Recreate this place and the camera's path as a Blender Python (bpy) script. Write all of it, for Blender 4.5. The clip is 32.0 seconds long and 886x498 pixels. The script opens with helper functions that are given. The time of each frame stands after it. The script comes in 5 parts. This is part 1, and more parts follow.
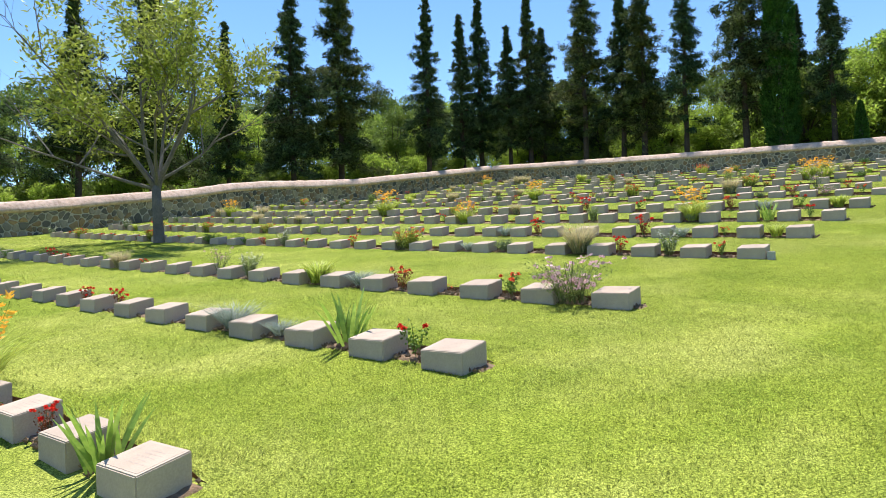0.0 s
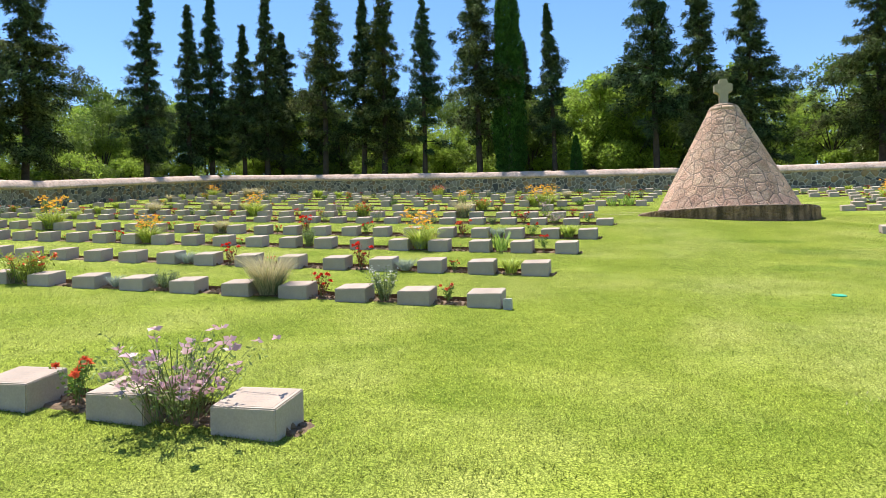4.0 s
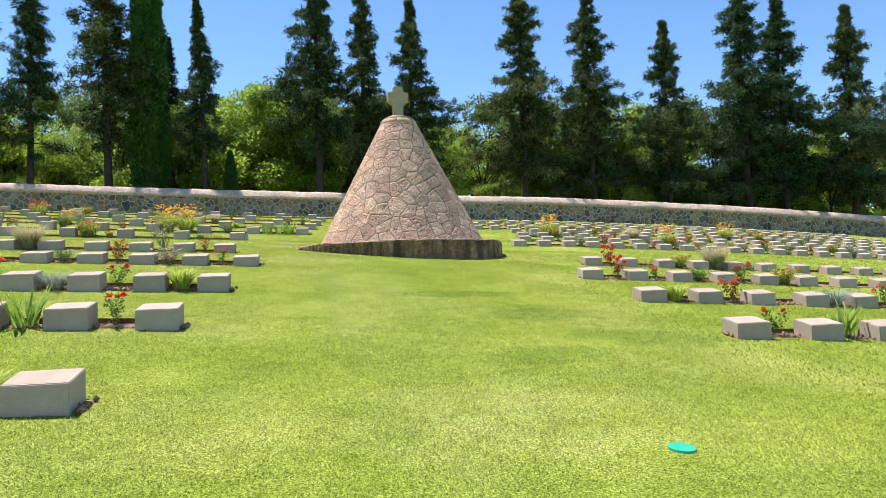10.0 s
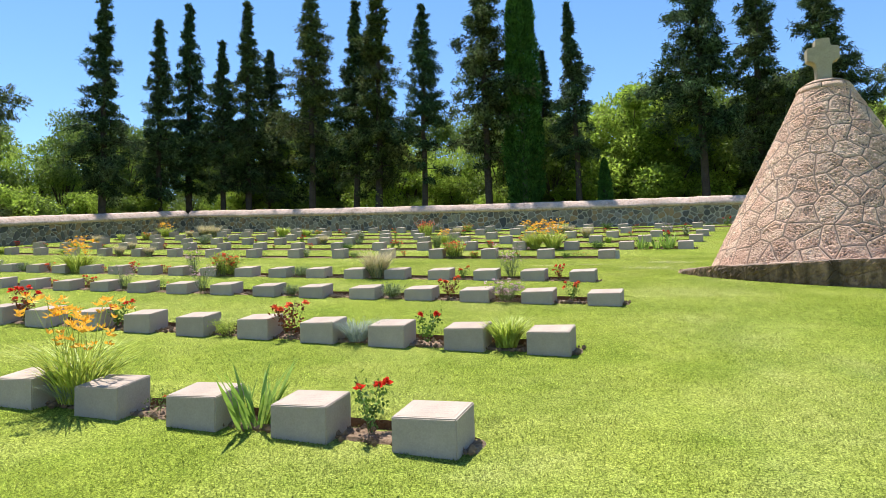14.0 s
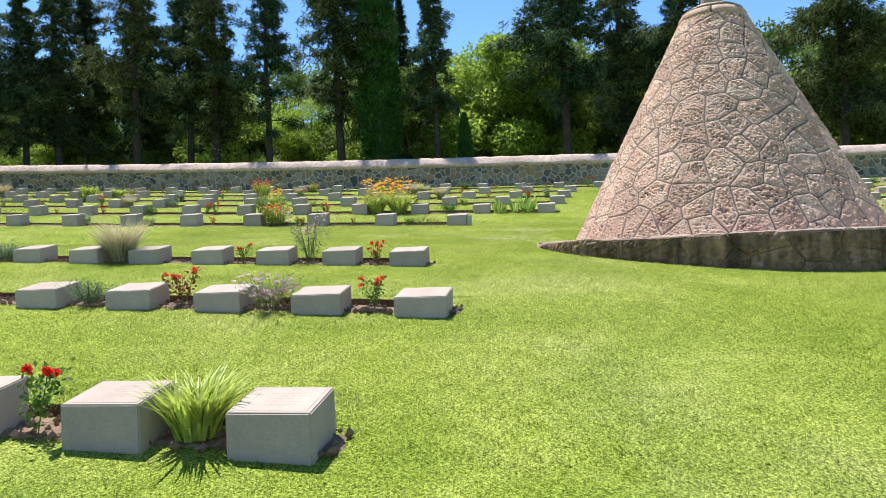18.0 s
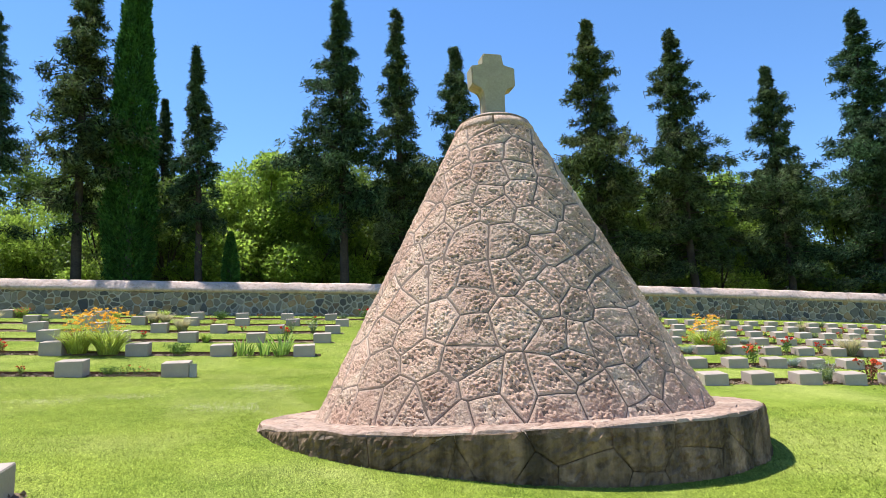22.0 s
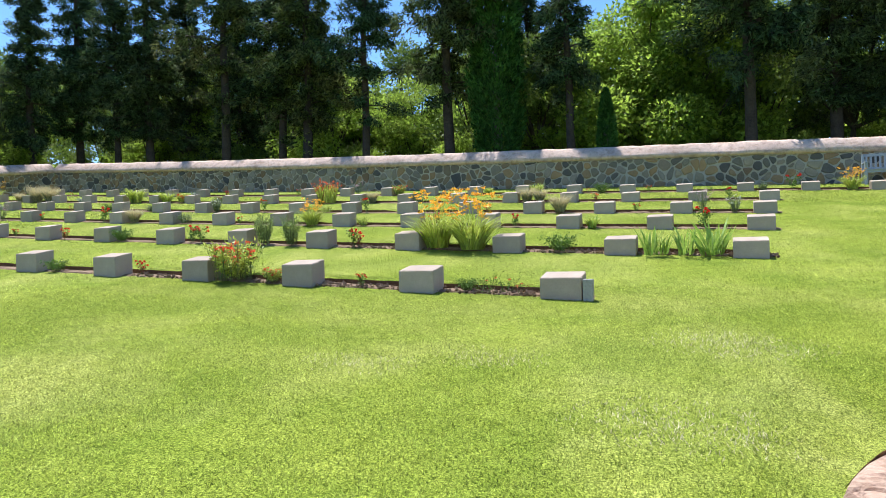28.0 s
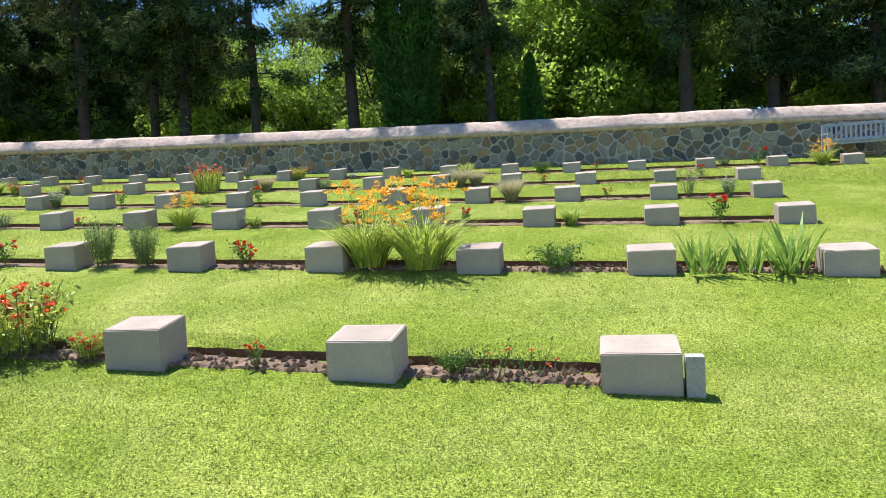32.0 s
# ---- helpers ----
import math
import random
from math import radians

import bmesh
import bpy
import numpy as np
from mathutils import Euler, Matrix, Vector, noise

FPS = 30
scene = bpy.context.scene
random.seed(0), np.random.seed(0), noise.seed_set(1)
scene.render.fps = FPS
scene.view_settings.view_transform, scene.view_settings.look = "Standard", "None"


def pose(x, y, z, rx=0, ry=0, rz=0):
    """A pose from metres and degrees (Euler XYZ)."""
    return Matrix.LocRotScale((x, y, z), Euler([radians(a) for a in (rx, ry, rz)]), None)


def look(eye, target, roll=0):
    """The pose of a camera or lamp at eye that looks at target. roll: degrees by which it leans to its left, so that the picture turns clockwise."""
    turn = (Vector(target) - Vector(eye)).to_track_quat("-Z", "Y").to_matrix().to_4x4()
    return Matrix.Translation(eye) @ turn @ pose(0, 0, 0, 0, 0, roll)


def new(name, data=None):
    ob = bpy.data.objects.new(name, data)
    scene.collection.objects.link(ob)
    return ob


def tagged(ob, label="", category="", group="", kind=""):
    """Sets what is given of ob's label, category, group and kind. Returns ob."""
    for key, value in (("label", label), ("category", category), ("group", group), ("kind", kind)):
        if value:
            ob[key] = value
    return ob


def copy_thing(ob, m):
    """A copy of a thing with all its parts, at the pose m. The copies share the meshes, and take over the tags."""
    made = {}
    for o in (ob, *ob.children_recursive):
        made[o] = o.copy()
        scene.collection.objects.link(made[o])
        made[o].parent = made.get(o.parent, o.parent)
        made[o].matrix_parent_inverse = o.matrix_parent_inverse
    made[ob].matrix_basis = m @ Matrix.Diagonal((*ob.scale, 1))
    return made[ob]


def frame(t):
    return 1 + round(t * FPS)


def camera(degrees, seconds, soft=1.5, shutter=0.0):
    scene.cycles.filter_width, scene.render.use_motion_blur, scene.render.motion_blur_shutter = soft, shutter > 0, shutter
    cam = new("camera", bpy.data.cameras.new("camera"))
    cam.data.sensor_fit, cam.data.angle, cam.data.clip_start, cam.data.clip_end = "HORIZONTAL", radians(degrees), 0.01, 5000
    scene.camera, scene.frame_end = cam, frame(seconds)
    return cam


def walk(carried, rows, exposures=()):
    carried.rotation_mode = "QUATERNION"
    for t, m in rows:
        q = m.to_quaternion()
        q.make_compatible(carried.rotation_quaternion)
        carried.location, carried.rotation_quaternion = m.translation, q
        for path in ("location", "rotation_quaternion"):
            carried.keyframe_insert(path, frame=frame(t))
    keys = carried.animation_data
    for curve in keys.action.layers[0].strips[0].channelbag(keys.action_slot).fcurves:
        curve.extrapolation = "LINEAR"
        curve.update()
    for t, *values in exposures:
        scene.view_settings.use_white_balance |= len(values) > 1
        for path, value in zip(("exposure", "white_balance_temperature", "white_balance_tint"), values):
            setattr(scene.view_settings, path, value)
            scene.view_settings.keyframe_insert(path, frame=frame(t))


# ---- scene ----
cam = camera(66.3, 32.0, soft=0.75)
PATH = [
    (0, (0.000, 0.000, 1.500), (-1.254, 1.558, 1.522), -2.03),
    (0.5, (-0.113, 0.300, 1.541), (-1.299, 1.910, 1.559), -1.69),
    (1, (-0.238, 0.697, 1.573), (-1.343, 2.364, 1.623), -1.38),
    (1.5, (-0.386, 1.089, 1.599), (-1.393, 2.815, 1.677), -1.24),
    (2, (-0.464, 1.427, 1.629), (-1.383, 3.202, 1.686), -1.28),
    (2.5, (-0.544, 1.831, 1.667), (-1.404, 3.636, 1.717), -0.99),
    (3, (-0.683, 2.254, 1.703), (-1.448, 4.102, 1.741), -1.82),
    (3.5, (-0.733, 2.604, 1.741), (-1.405, 4.488, 1.780), -1.85),
    (5.5, (-0.941, 4.119, 1.932), (-1.308, 6.084, 1.981), -1.33),
    (6, (-0.979, 4.546, 1.976), (-1.205, 6.533, 1.990), -2.07),
    (6.5, (-0.942, 4.961, 2.018), (-1.086, 6.956, 2.027), -1.01),
    (7, (-0.940, 5.414, 2.034), (-0.877, 7.413, 2.034), -1.21),
    (7.5, (-0.905, 5.843, 2.060), (-0.767, 7.839, 2.045), -2.34),
    (8, (-0.872, 6.260, 2.100), (-0.730, 8.255, 2.106), -1.39),
    (8.5, (-0.869, 6.662, 2.160), (-0.669, 8.652, 2.165), -2.45),
    (9, (-0.825, 7.131, 2.215), (-0.507, 9.104, 2.281), -1.23),
    (9.5, (-0.808, 7.562, 2.246), (-0.459, 9.529, 2.335), -0.92),
    (10, (-0.772, 7.950, 2.288), (-0.420, 9.917, 2.375), -2.05),
    (10.5, (-0.725, 8.370, 2.328), (-0.429, 10.347, 2.379), -1.42),
    (11, (-0.705, 8.773, 2.374), (-0.415, 10.752, 2.353), -1.69),
    (11.5, (-0.650, 9.162, 2.401), (-0.391, 11.145, 2.385), -1.84),
    (12, (-0.623, 9.523, 2.447), (-0.391, 11.509, 2.480), -1.62),
    (12.5, (-0.676, 9.977, 2.515), (-0.635, 11.976, 2.549), -1.93),
    (13, (-0.730, 10.463, 2.580), (-1.031, 12.438, 2.668), -0.66),
    (13.5, (-0.819, 10.846, 2.653), (-1.334, 12.774, 2.780), -0.09),
    (14, (-0.848, 11.220, 2.721), (-1.573, 13.078, 2.867), -1.48),
    (14.5, (-0.888, 11.567, 2.750), (-1.742, 13.371, 2.871), -1.60),
    (16.5, (-1.055, 13.037, 2.872), (-2.145, 14.714, 2.844), -2.63),
    (17, (-1.001, 13.472, 2.927), (-1.955, 15.229, 2.918), -2.11),
    (17.5, (-0.986, 13.929, 2.961), (-1.663, 15.811, 2.960), -1.80),
    (18, (-0.921, 14.362, 3.030), (-1.284, 16.329, 3.043), -2.44),
    (18.5, (-0.834, 14.770, 3.107), (-1.052, 16.757, 3.168), -2.13),
    (19, (-0.814, 15.159, 3.160), (-0.804, 17.159, 3.209), -2.32),
    (19.5, (-0.723, 15.513, 3.218), (-0.523, 17.500, 3.311), -3.95),
    (20, (-0.652, 15.861, 3.257), (-0.463, 17.851, 3.333), -2.75),
    (20.5, (-0.606, 16.204, 3.374), (-0.372, 18.184, 3.540), -2.94),
    (21, (-0.534, 16.482, 3.473), (-0.336, 18.427, 3.897), -3.33),
    (21.5, (-0.471, 16.808, 3.503), (-0.279, 18.758, 3.903), -2.41),
    (22, (-0.449, 17.142, 3.539), (-0.179, 19.093, 3.888), -2.51),
    (22.5, (-0.416, 17.522, 3.553), (-0.245, 19.492, 3.857), -2.31),
    (23, (-0.430, 17.895, 3.550), (-0.251, 19.876, 3.762), -1.36),
    (23.5, (-0.448, 18.249, 3.594), (-0.218, 20.234, 3.689), -2.23),
    (24, (-0.499, 18.623, 3.652), (-0.566, 20.621, 3.729), -1.62),
    (24.5, (-0.634, 18.997, 3.681), (-0.905, 20.977, 3.753), -1.27),
    (25, (-0.740, 19.317, 3.729), (-1.087, 21.287, 3.767), -1.56),
    (25.5, (-0.861, 19.741, 3.822), (-1.426, 21.659, 3.822), -2.88),
    (27.5, (-1.496, 21.326, 4.104), (-2.277, 23.167, 4.094), -0.76),
    (28, (-1.670, 21.682, 4.136), (-2.441, 23.528, 4.130), -1.55),
    (28.5, (-1.906, 22.044, 4.180), (-2.761, 23.851, 4.138), -1.26),
    (29, (-2.192, 22.355, 4.242), (-3.094, 24.139, 4.194), -2.60),
    (29.5, (-2.422, 22.691, 4.287), (-3.327, 24.474, 4.225), -2.30),
    (30, (-2.649, 23.001, 4.323), (-3.473, 24.821, 4.239), -2.12),
    (30.5, (-2.842, 23.375, 4.416), (-3.553, 25.242, 4.315), -2.22),
    (31, (-2.977, 23.812, 4.461), (-3.699, 25.674, 4.353), -2.65),
    (31.5, (-3.162, 24.229, 4.489), (-3.822, 26.115, 4.393), -2.64),
    (32, (-3.268, 24.595, 4.550), (-3.758, 26.532, 4.464), -3.29),
]
# the picture grows a little cooler on the way up
walk(cam, [(t, look(eye, target, roll)) for t, eye, target, roll in PATH], [(0, 0.80, 6500, 10), (12, 0.80, 6500, 10), (18, 0.80, 6150, 10), (32, 0.80, 6000, 10)])

# ---- light ----
SUN_AZ, SUN_EL = radians(-46), radians(67)  # azimuth from +y towards +x
sky_world = bpy.data.worlds.new("sky")
scene.world = sky_world
sky_world.use_nodes = True
wn = sky_world.node_tree.nodes
sky = wn.new("ShaderNodeTexSky")
sky.sky_type = "NISHITA"
sky.sun_disc = False
sky.sun_elevation, sky.sun_rotation = SUN_EL, SUN_AZ
sky.altitude = 1000
sky.air_density, sky.dust_density, sky.ozone_density = 1.0, 0.0, 2.5
wn["Background"].inputs["Strength"].default_value = 0.125
deeper = wn.new("ShaderNodeHueSaturation")
deeper.inputs["Saturation"].default_value, deeper.inputs["Hue"].default_value = 1.14, 0.501
sky_world.node_tree.links.new(sky.outputs[0], deeper.inputs["Color"])
sky_world.node_tree.links.new(deeper.outputs[0], wn["Background"].inputs["Color"])
sun = new("sun", bpy.data.lights.new("sun", "SUN"))
sun.data.energy, sun.data.angle, sun.data.color = 5.0, radians(0.53), (1.0, 0.95, 0.87)
sun_way = Vector((math.sin(SUN_AZ) * math.cos(SUN_EL), math.cos(SUN_AZ) * math.cos(SUN_EL), math.sin(SUN_EL)))
sun.matrix_world = look(sun_way * 60, (0, 0, 0))


# ---- materials ----
def ramp_node(nt, fac, stops):
    r = nt.nodes.new("ShaderNodeValToRGB")
    while len(r.color_ramp.elements) > len(stops):
        r.color_ramp.elements.remove(r.color_ramp.elements[-1])
    while len(r.color_ramp.elements) < len(stops):
        r.color_ramp.elements.new(0.5)
    for e, (p, c) in zip(r.color_ramp.elements, stops):
        e.position, e.color = p, (*c, 1)
    nt.links.new(fac, r.inputs[0])
    return r.outputs[0]


def noise_node(nt, co, scale, detail=4, rough=0.55, dist=0.0):
    n = nt.nodes.new("ShaderNodeTexNoise")
    n.inputs["Scale"].default_value, n.inputs["Detail"].default_value = scale, detail
    n.inputs["Roughness"].default_value, n.inputs["Distortion"].default_value = rough, dist
    nt.links.new(co, n.inputs["Vector"])
    return n.outputs["Fac"]


def mix_node(nt, fac, a, b, mode="MIX"):
    m = nt.nodes.new("ShaderNodeMix")
    m.data_type, m.blend_type = "RGBA", mode
    for sock, v in ((m.inputs[0], fac), (m.inputs[6], a), (m.inputs[7], b)):
        if hasattr(v, "node"):
            nt.links.new(v, sock)
        elif isinstance(v, tuple):
            sock.default_value = (*v, 1)
        else:
            sock.default_value = v
    return m.outputs[2]


def surface(name, low, high, scale=3.0, fine=40.0, rough=0.85, bump=0.3, bump_size=0.02, spread=0.0, stain=None, stain_scale=0.6, stain_amount=0.5,
            leafy=0.0, island=0.0, spec=0.3, tex="Object"):
    """A surface with two scales of variation, relief, a spread from piece to piece and, if wanted, stains of another colour."""
    m = bpy.data.materials.new(name)
    m.use_nodes = True
    nt = m.node_tree
    bsdf = nt.nodes["Principled BSDF"]
    co = nt.nodes.new("ShaderNodeTexCoord").outputs[tex]
    big, small = noise_node(nt, co, scale), noise_node(nt, co, fine, 5, 0.65)
    mixed = nt.nodes.new("ShaderNodeMath")
    mixed.operation = "MULTIPLY_ADD"
    nt.links.new(small, mixed.inputs[0])
    mixed.inputs[1].default_value = 0.55
    half = nt.nodes.new("ShaderNodeMath")
    half.operation = "MULTIPLY"
    nt.links.new(big, half.inputs[0])
    half.inputs[1].default_value = 0.5
    nt.links.new(half.outputs[0], mixed.inputs[2])
    col = ramp_node(nt, mixed.outputs[0], [(0.33, low), (0.72, high)])
    if stain:
        sfac = ramp_node(nt, noise_node(nt, co, stain_scale, 6, 0.6, 0.4), [(0.45, (0, 0, 0)), (0.68, (stain_amount,) * 3)])
        col = mix_node(nt, sfac, col, stain)
    if spread or island:
        src = nt.nodes.new("ShaderNodeNewGeometry").outputs["Random Per Island"] if island else nt.nodes.new("ShaderNodeObjectInfo").outputs["Random"]
        amount = island or spread
        hsv = nt.nodes.new("ShaderNodeHueSaturation")
        rng = nt.nodes.new("ShaderNodeMapRange")
        nt.links.new(src, rng.inputs[0])
        rng.inputs[3].default_value, rng.inputs[4].default_value = 1 - amount, 1 + amount
        nt.links.new(rng.outputs[0], hsv.inputs["Value"])
        nt.links.new(col, hsv.inputs["Color"])
        col = hsv.outputs[0]
    nt.links.new(col, bsdf.inputs["Base Color"])
    bsdf.inputs["Roughness"].default_value = rough
    bsdf.inputs["Specular IOR Level"].default_value = spec
    if bump:
        b = nt.nodes.new("ShaderNodeBump")
        b.inputs["Strength"].default_value, b.inputs["Distance"].default_value = bump, bump_size
        nt.links.new(mixed.outputs[0], b.inputs["Height"])
        nt.links.new(b.outputs[0], bsdf.inputs["Normal"])
    if leafy:
        tr = nt.nodes.new("ShaderNodeBsdfTranslucent")
        nt.links.new(col, tr.inputs["Color"])
        ms = nt.nodes.new("ShaderNodeMixShader")
        ms.inputs[0].default_value = leafy
        nt.links.new(bsdf.outputs[0], ms.inputs[1])
        nt.links.new(tr.outputs[0], ms.inputs[2])
        nt.links.new(ms.outputs[0], nt.nodes["Material Output"].inputs["Surface"])
    return m


def rubble(name, far):
    """Rubble stones in several colours: by object, or by loose piece where they are joined."""
    m = surface(name, (0.68, 0.67, 0.65), (1.15, 1.13, 1.1), 3.0, 28, 0.9, 0.9, 0.03)
    nt = m.node_tree
    bsdf = nt.nodes["Principled BSDF"]
    was = bsdf.inputs["Base Color"].links[0].from_socket
    src = nt.nodes.new("ShaderNodeNewGeometry").outputs["Random Per Island"] if far else nt.nodes.new("ShaderNodeObjectInfo").outputs["Random"]
    pal = ramp_node(nt, src, [(0.0, (0.085, 0.085, 0.088)), (0.14, (0.22, 0.20, 0.165)), (0.28, (0.36, 0.31, 0.24)), (0.40, (0.13, 0.122, 0.112)), (0.54, (0.38, 0.26, 0.14)), (0.66, (0.21, 0.145, 0.095)), (0.78, (0.33, 0.30, 0.26)), (0.9, (0.16, 0.145, 0.128)), (1.0, (0.08, 0.082, 0.09))])
    nt.links.new(mix_node(nt, 1.0, was, pal, "MULTIPLY"), bsdf.inputs["Base Color"])
    return m


def pitted(m, scale=26.0, depth=0.03, strength=1.0):
    """Adds hammered pits to a surface's relief; a darker tone paints shade into them."""
    nt = m.node_tree
    bsdf = nt.nodes["Principled BSDF"]
    co = nt.nodes.new("ShaderNodeTexCoord").outputs["Object"]
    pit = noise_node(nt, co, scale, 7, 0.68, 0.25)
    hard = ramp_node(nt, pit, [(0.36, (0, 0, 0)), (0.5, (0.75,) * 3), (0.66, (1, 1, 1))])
    b = nt.nodes.new("ShaderNodeBump")
    b.inputs["Strength"].default_value, b.inputs["Distance"].default_value = strength, depth
    nt.links.new(hard, b.inputs["Height"])
    old = bsdf.inputs["Normal"].links
    if old:
        nt.links.new(old[0].from_socket, b.inputs["Normal"])
    nt.links.new(b.outputs[0], bsdf.inputs["Normal"])
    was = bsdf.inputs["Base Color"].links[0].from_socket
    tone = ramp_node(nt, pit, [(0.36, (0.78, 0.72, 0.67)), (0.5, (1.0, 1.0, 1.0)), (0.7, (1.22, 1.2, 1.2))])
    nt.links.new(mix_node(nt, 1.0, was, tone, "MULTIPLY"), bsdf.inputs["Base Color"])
    return m


def tinted(m, change):
    """Passes a surface's colour, wherever it is used, through change(nt, colour, place)."""
    nt = m.node_tree
    was = nt.nodes["Principled BSDF"].inputs["Base Color"].links[0].from_socket
    into = [link.to_socket for link in nt.links if link.from_socket == was]
    col = change(nt, was, nt.nodes.new("ShaderNodeTexCoord").outputs["Object"])
    for sock in into:
        nt.links.new(col, sock)
    return m


def tufted(m, low=0.55, high=1.35):
    """Uneven tufts: dapples of a hand's and a finger's width over a surface's colour."""
    def change(nt, was, co):
        broad = ramp_node(nt, noise_node(nt, co, 8.0, 5, 0.7, 0.3), [(0.36, (low, low * 1.02, low * 0.9)), (0.64, (high, high * 0.98, high * 1.05))])
        small = ramp_node(nt, noise_node(nt, co, 72.0, 3, 0.65, 0.2), [(0.36, (0.48, 0.52, 0.42)), (0.62, (1.48, 1.44, 1.46))])
        return mix_node(nt, 1.0, mix_node(nt, 1.0, was, broad, "MULTIPLY"), small, "MULTIPLY")
    return tinted(m, change)


# places where the lawn is worn pale or grows lush: middle, half widths, turn in degrees
WORN = ((0.0, 15.0, 0.8, 5.0, 3), (-1.6, 14.4, 0.5, 0.35, 0), (-1.0, 20.6, 0.7, 2.0, -12), (-1.9, 25.9, 0.8, 1.3, 20), (1.3, 8.0, 0.9, 4.6, -4), (0.4, 4.2, 0.4, 1.6, 10), (-0.6, 18.0, 0.45, 0.8, 0))
LUSH = ((1.75, 15.5, 0.75, 0.35, 10), (2.4, 14.1, 0.75, 0.38, -10), (1.2, 13.5, 0.5, 0.28, 15), (1.0, 17.0, 0.9, 0.25, 5))


def worn_lawn(m):
    """Worn and lush places of the lawn, with ragged edges."""
    def change(nt, was, co):
        ragged = noise_node(nt, co, 3.0, 5, 0.7)
        col = was
        for spots_of, tone, most in ((WORN, (1.20, 1.13, 1.7), 0.42), (LUSH, (0.62, 0.74, 0.64), 0.7)):
            for x, y, rx, ry, turn in spots_of:
                mp = nt.nodes.new("ShaderNodeMapping")
                mp.vector_type = "TEXTURE"
                mp.inputs["Location"].default_value, mp.inputs["Rotation"].default_value, mp.inputs["Scale"].default_value = (x, y, 0), (0, 0, radians(turn)), (rx, ry, 1000)
                nt.links.new(co, mp.inputs["Vector"])
                far = nt.nodes.new("ShaderNodeVectorMath")
                far.operation = "LENGTH"
                nt.links.new(mp.outputs[0], far.inputs[0])
                edge = nt.nodes.new("ShaderNodeMath")
                edge.operation = "MULTIPLY_ADD"
                nt.links.new(ragged, edge.inputs[0])
                edge.inputs[1].default_value = -1.6
                nt.links.new(far.outputs["Value"], edge.inputs[2])
                fac = ramp_node(nt, edge.outputs[0], [(0.0, (most,) * 3), (0.55, (0, 0, 0))])
                col = mix_node(nt, fac, col, mix_node(nt, 1.0, was, tone, "MULTIPLY"))
        return col
    return tinted(m, change)


def speckled(m):
    """Paints shade into the fine gaps between a lawn's blades, over broader tufts."""
    def change(nt, was, co):
        gaps = ramp_node(nt, noise_node(nt, co, 110.0, 3, 0.7), [(0.38, (0.50, 0.53, 0.45)), (0.58, (1.45, 1.42, 1.35))])
        return mix_node(nt, 1.0, was, gaps, "MULTIPLY")
    return worn_lawn(tinted(tufted(m, 0.87, 1.15), change))


def upward(m):
    """Short turf scatters light from blade to blade: its normals lean half-way to the sky."""
    nt = worn_lawn(tufted(m, 0.87, 1.15)).node_tree
    half = nt.nodes.new("ShaderNodeVectorMath")
    half.operation = "MULTIPLY_ADD"
    nt.links.new(nt.nodes.new("ShaderNodeNewGeometry").outputs["Normal"], half.inputs[0])
    half.inputs[1].default_value, half.inputs[2].default_value = (0.38,) * 3, (0.0, 0.0, 0.85)
    unit = nt.nodes.new("ShaderNodeVectorMath")
    unit.operation = "NORMALIZE"
    nt.links.new(half.outputs[0], unit.inputs[0])
    nt.links.new(unit.outputs[0], nt.nodes["Principled BSDF"].inputs["Normal"])
    return m


M_LAWN = speckled(surface("lawn", (0.085, 0.136, 0.014), (0.238, 0.275, 0.045), 1.1, 70, 0.9, 0.5, 0.02, stain=(0.36, 0.36, 0.13), stain_scale=0.55, stain_amount=0.36, spec=0.04))
M_BLADE = upward(surface("grass_blade", (0.119, 0.186, 0.021), (0.365, 0.415, 0.081), 0.9, 60, 0.6, 0, stain=(0.37, 0.365, 0.13), stain_scale=0.55, stain_amount=0.36, island=0.55, spec=0.04, leafy=0.45))
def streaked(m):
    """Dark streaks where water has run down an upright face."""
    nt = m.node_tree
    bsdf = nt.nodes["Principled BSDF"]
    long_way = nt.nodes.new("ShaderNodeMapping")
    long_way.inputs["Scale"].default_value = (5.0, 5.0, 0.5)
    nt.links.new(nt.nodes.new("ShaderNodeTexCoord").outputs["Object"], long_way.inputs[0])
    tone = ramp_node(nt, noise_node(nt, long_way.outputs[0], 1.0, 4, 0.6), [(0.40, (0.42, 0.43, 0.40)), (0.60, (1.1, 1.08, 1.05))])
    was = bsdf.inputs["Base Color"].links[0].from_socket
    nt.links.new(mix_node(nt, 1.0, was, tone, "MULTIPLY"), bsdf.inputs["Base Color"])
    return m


M_DRY = upward(surface("dry_grass_blade", (0.30, 0.30, 0.13), (0.50, 0.49, 0.26), 0.9, 60, 0.7, 0, island=0.35, leafy=0.45))
M_STONE = surface("headstone_stone", (0.36, 0.288, 0.232), (0.495, 0.405, 0.33), 4, 90, 0.9, 0.25, 0.006, spread=0.10, stain=(0.30, 0.26, 0.22), stain_scale=2.5, stain_amount=0.35)
M_PANEL = surface("headstone_panel", (0.345, 0.27, 0.215), (0.48, 0.385, 0.31), 5, 120, 0.9, 0.2, 0.004, spread=0.08, stain=(0.50, 0.36, 0.27), stain_scale=3, stain_amount=0.4)
M_CARVED = surface("carved_letters", (0.31, 0.26, 0.215), (0.42, 0.355, 0.30), 8, 90, 0.95, 0)
M_WRITING = surface("worn_writing", (0.30, 0.248, 0.207), (0.425, 0.355, 0.30), 8, 90, 0.95, 0)
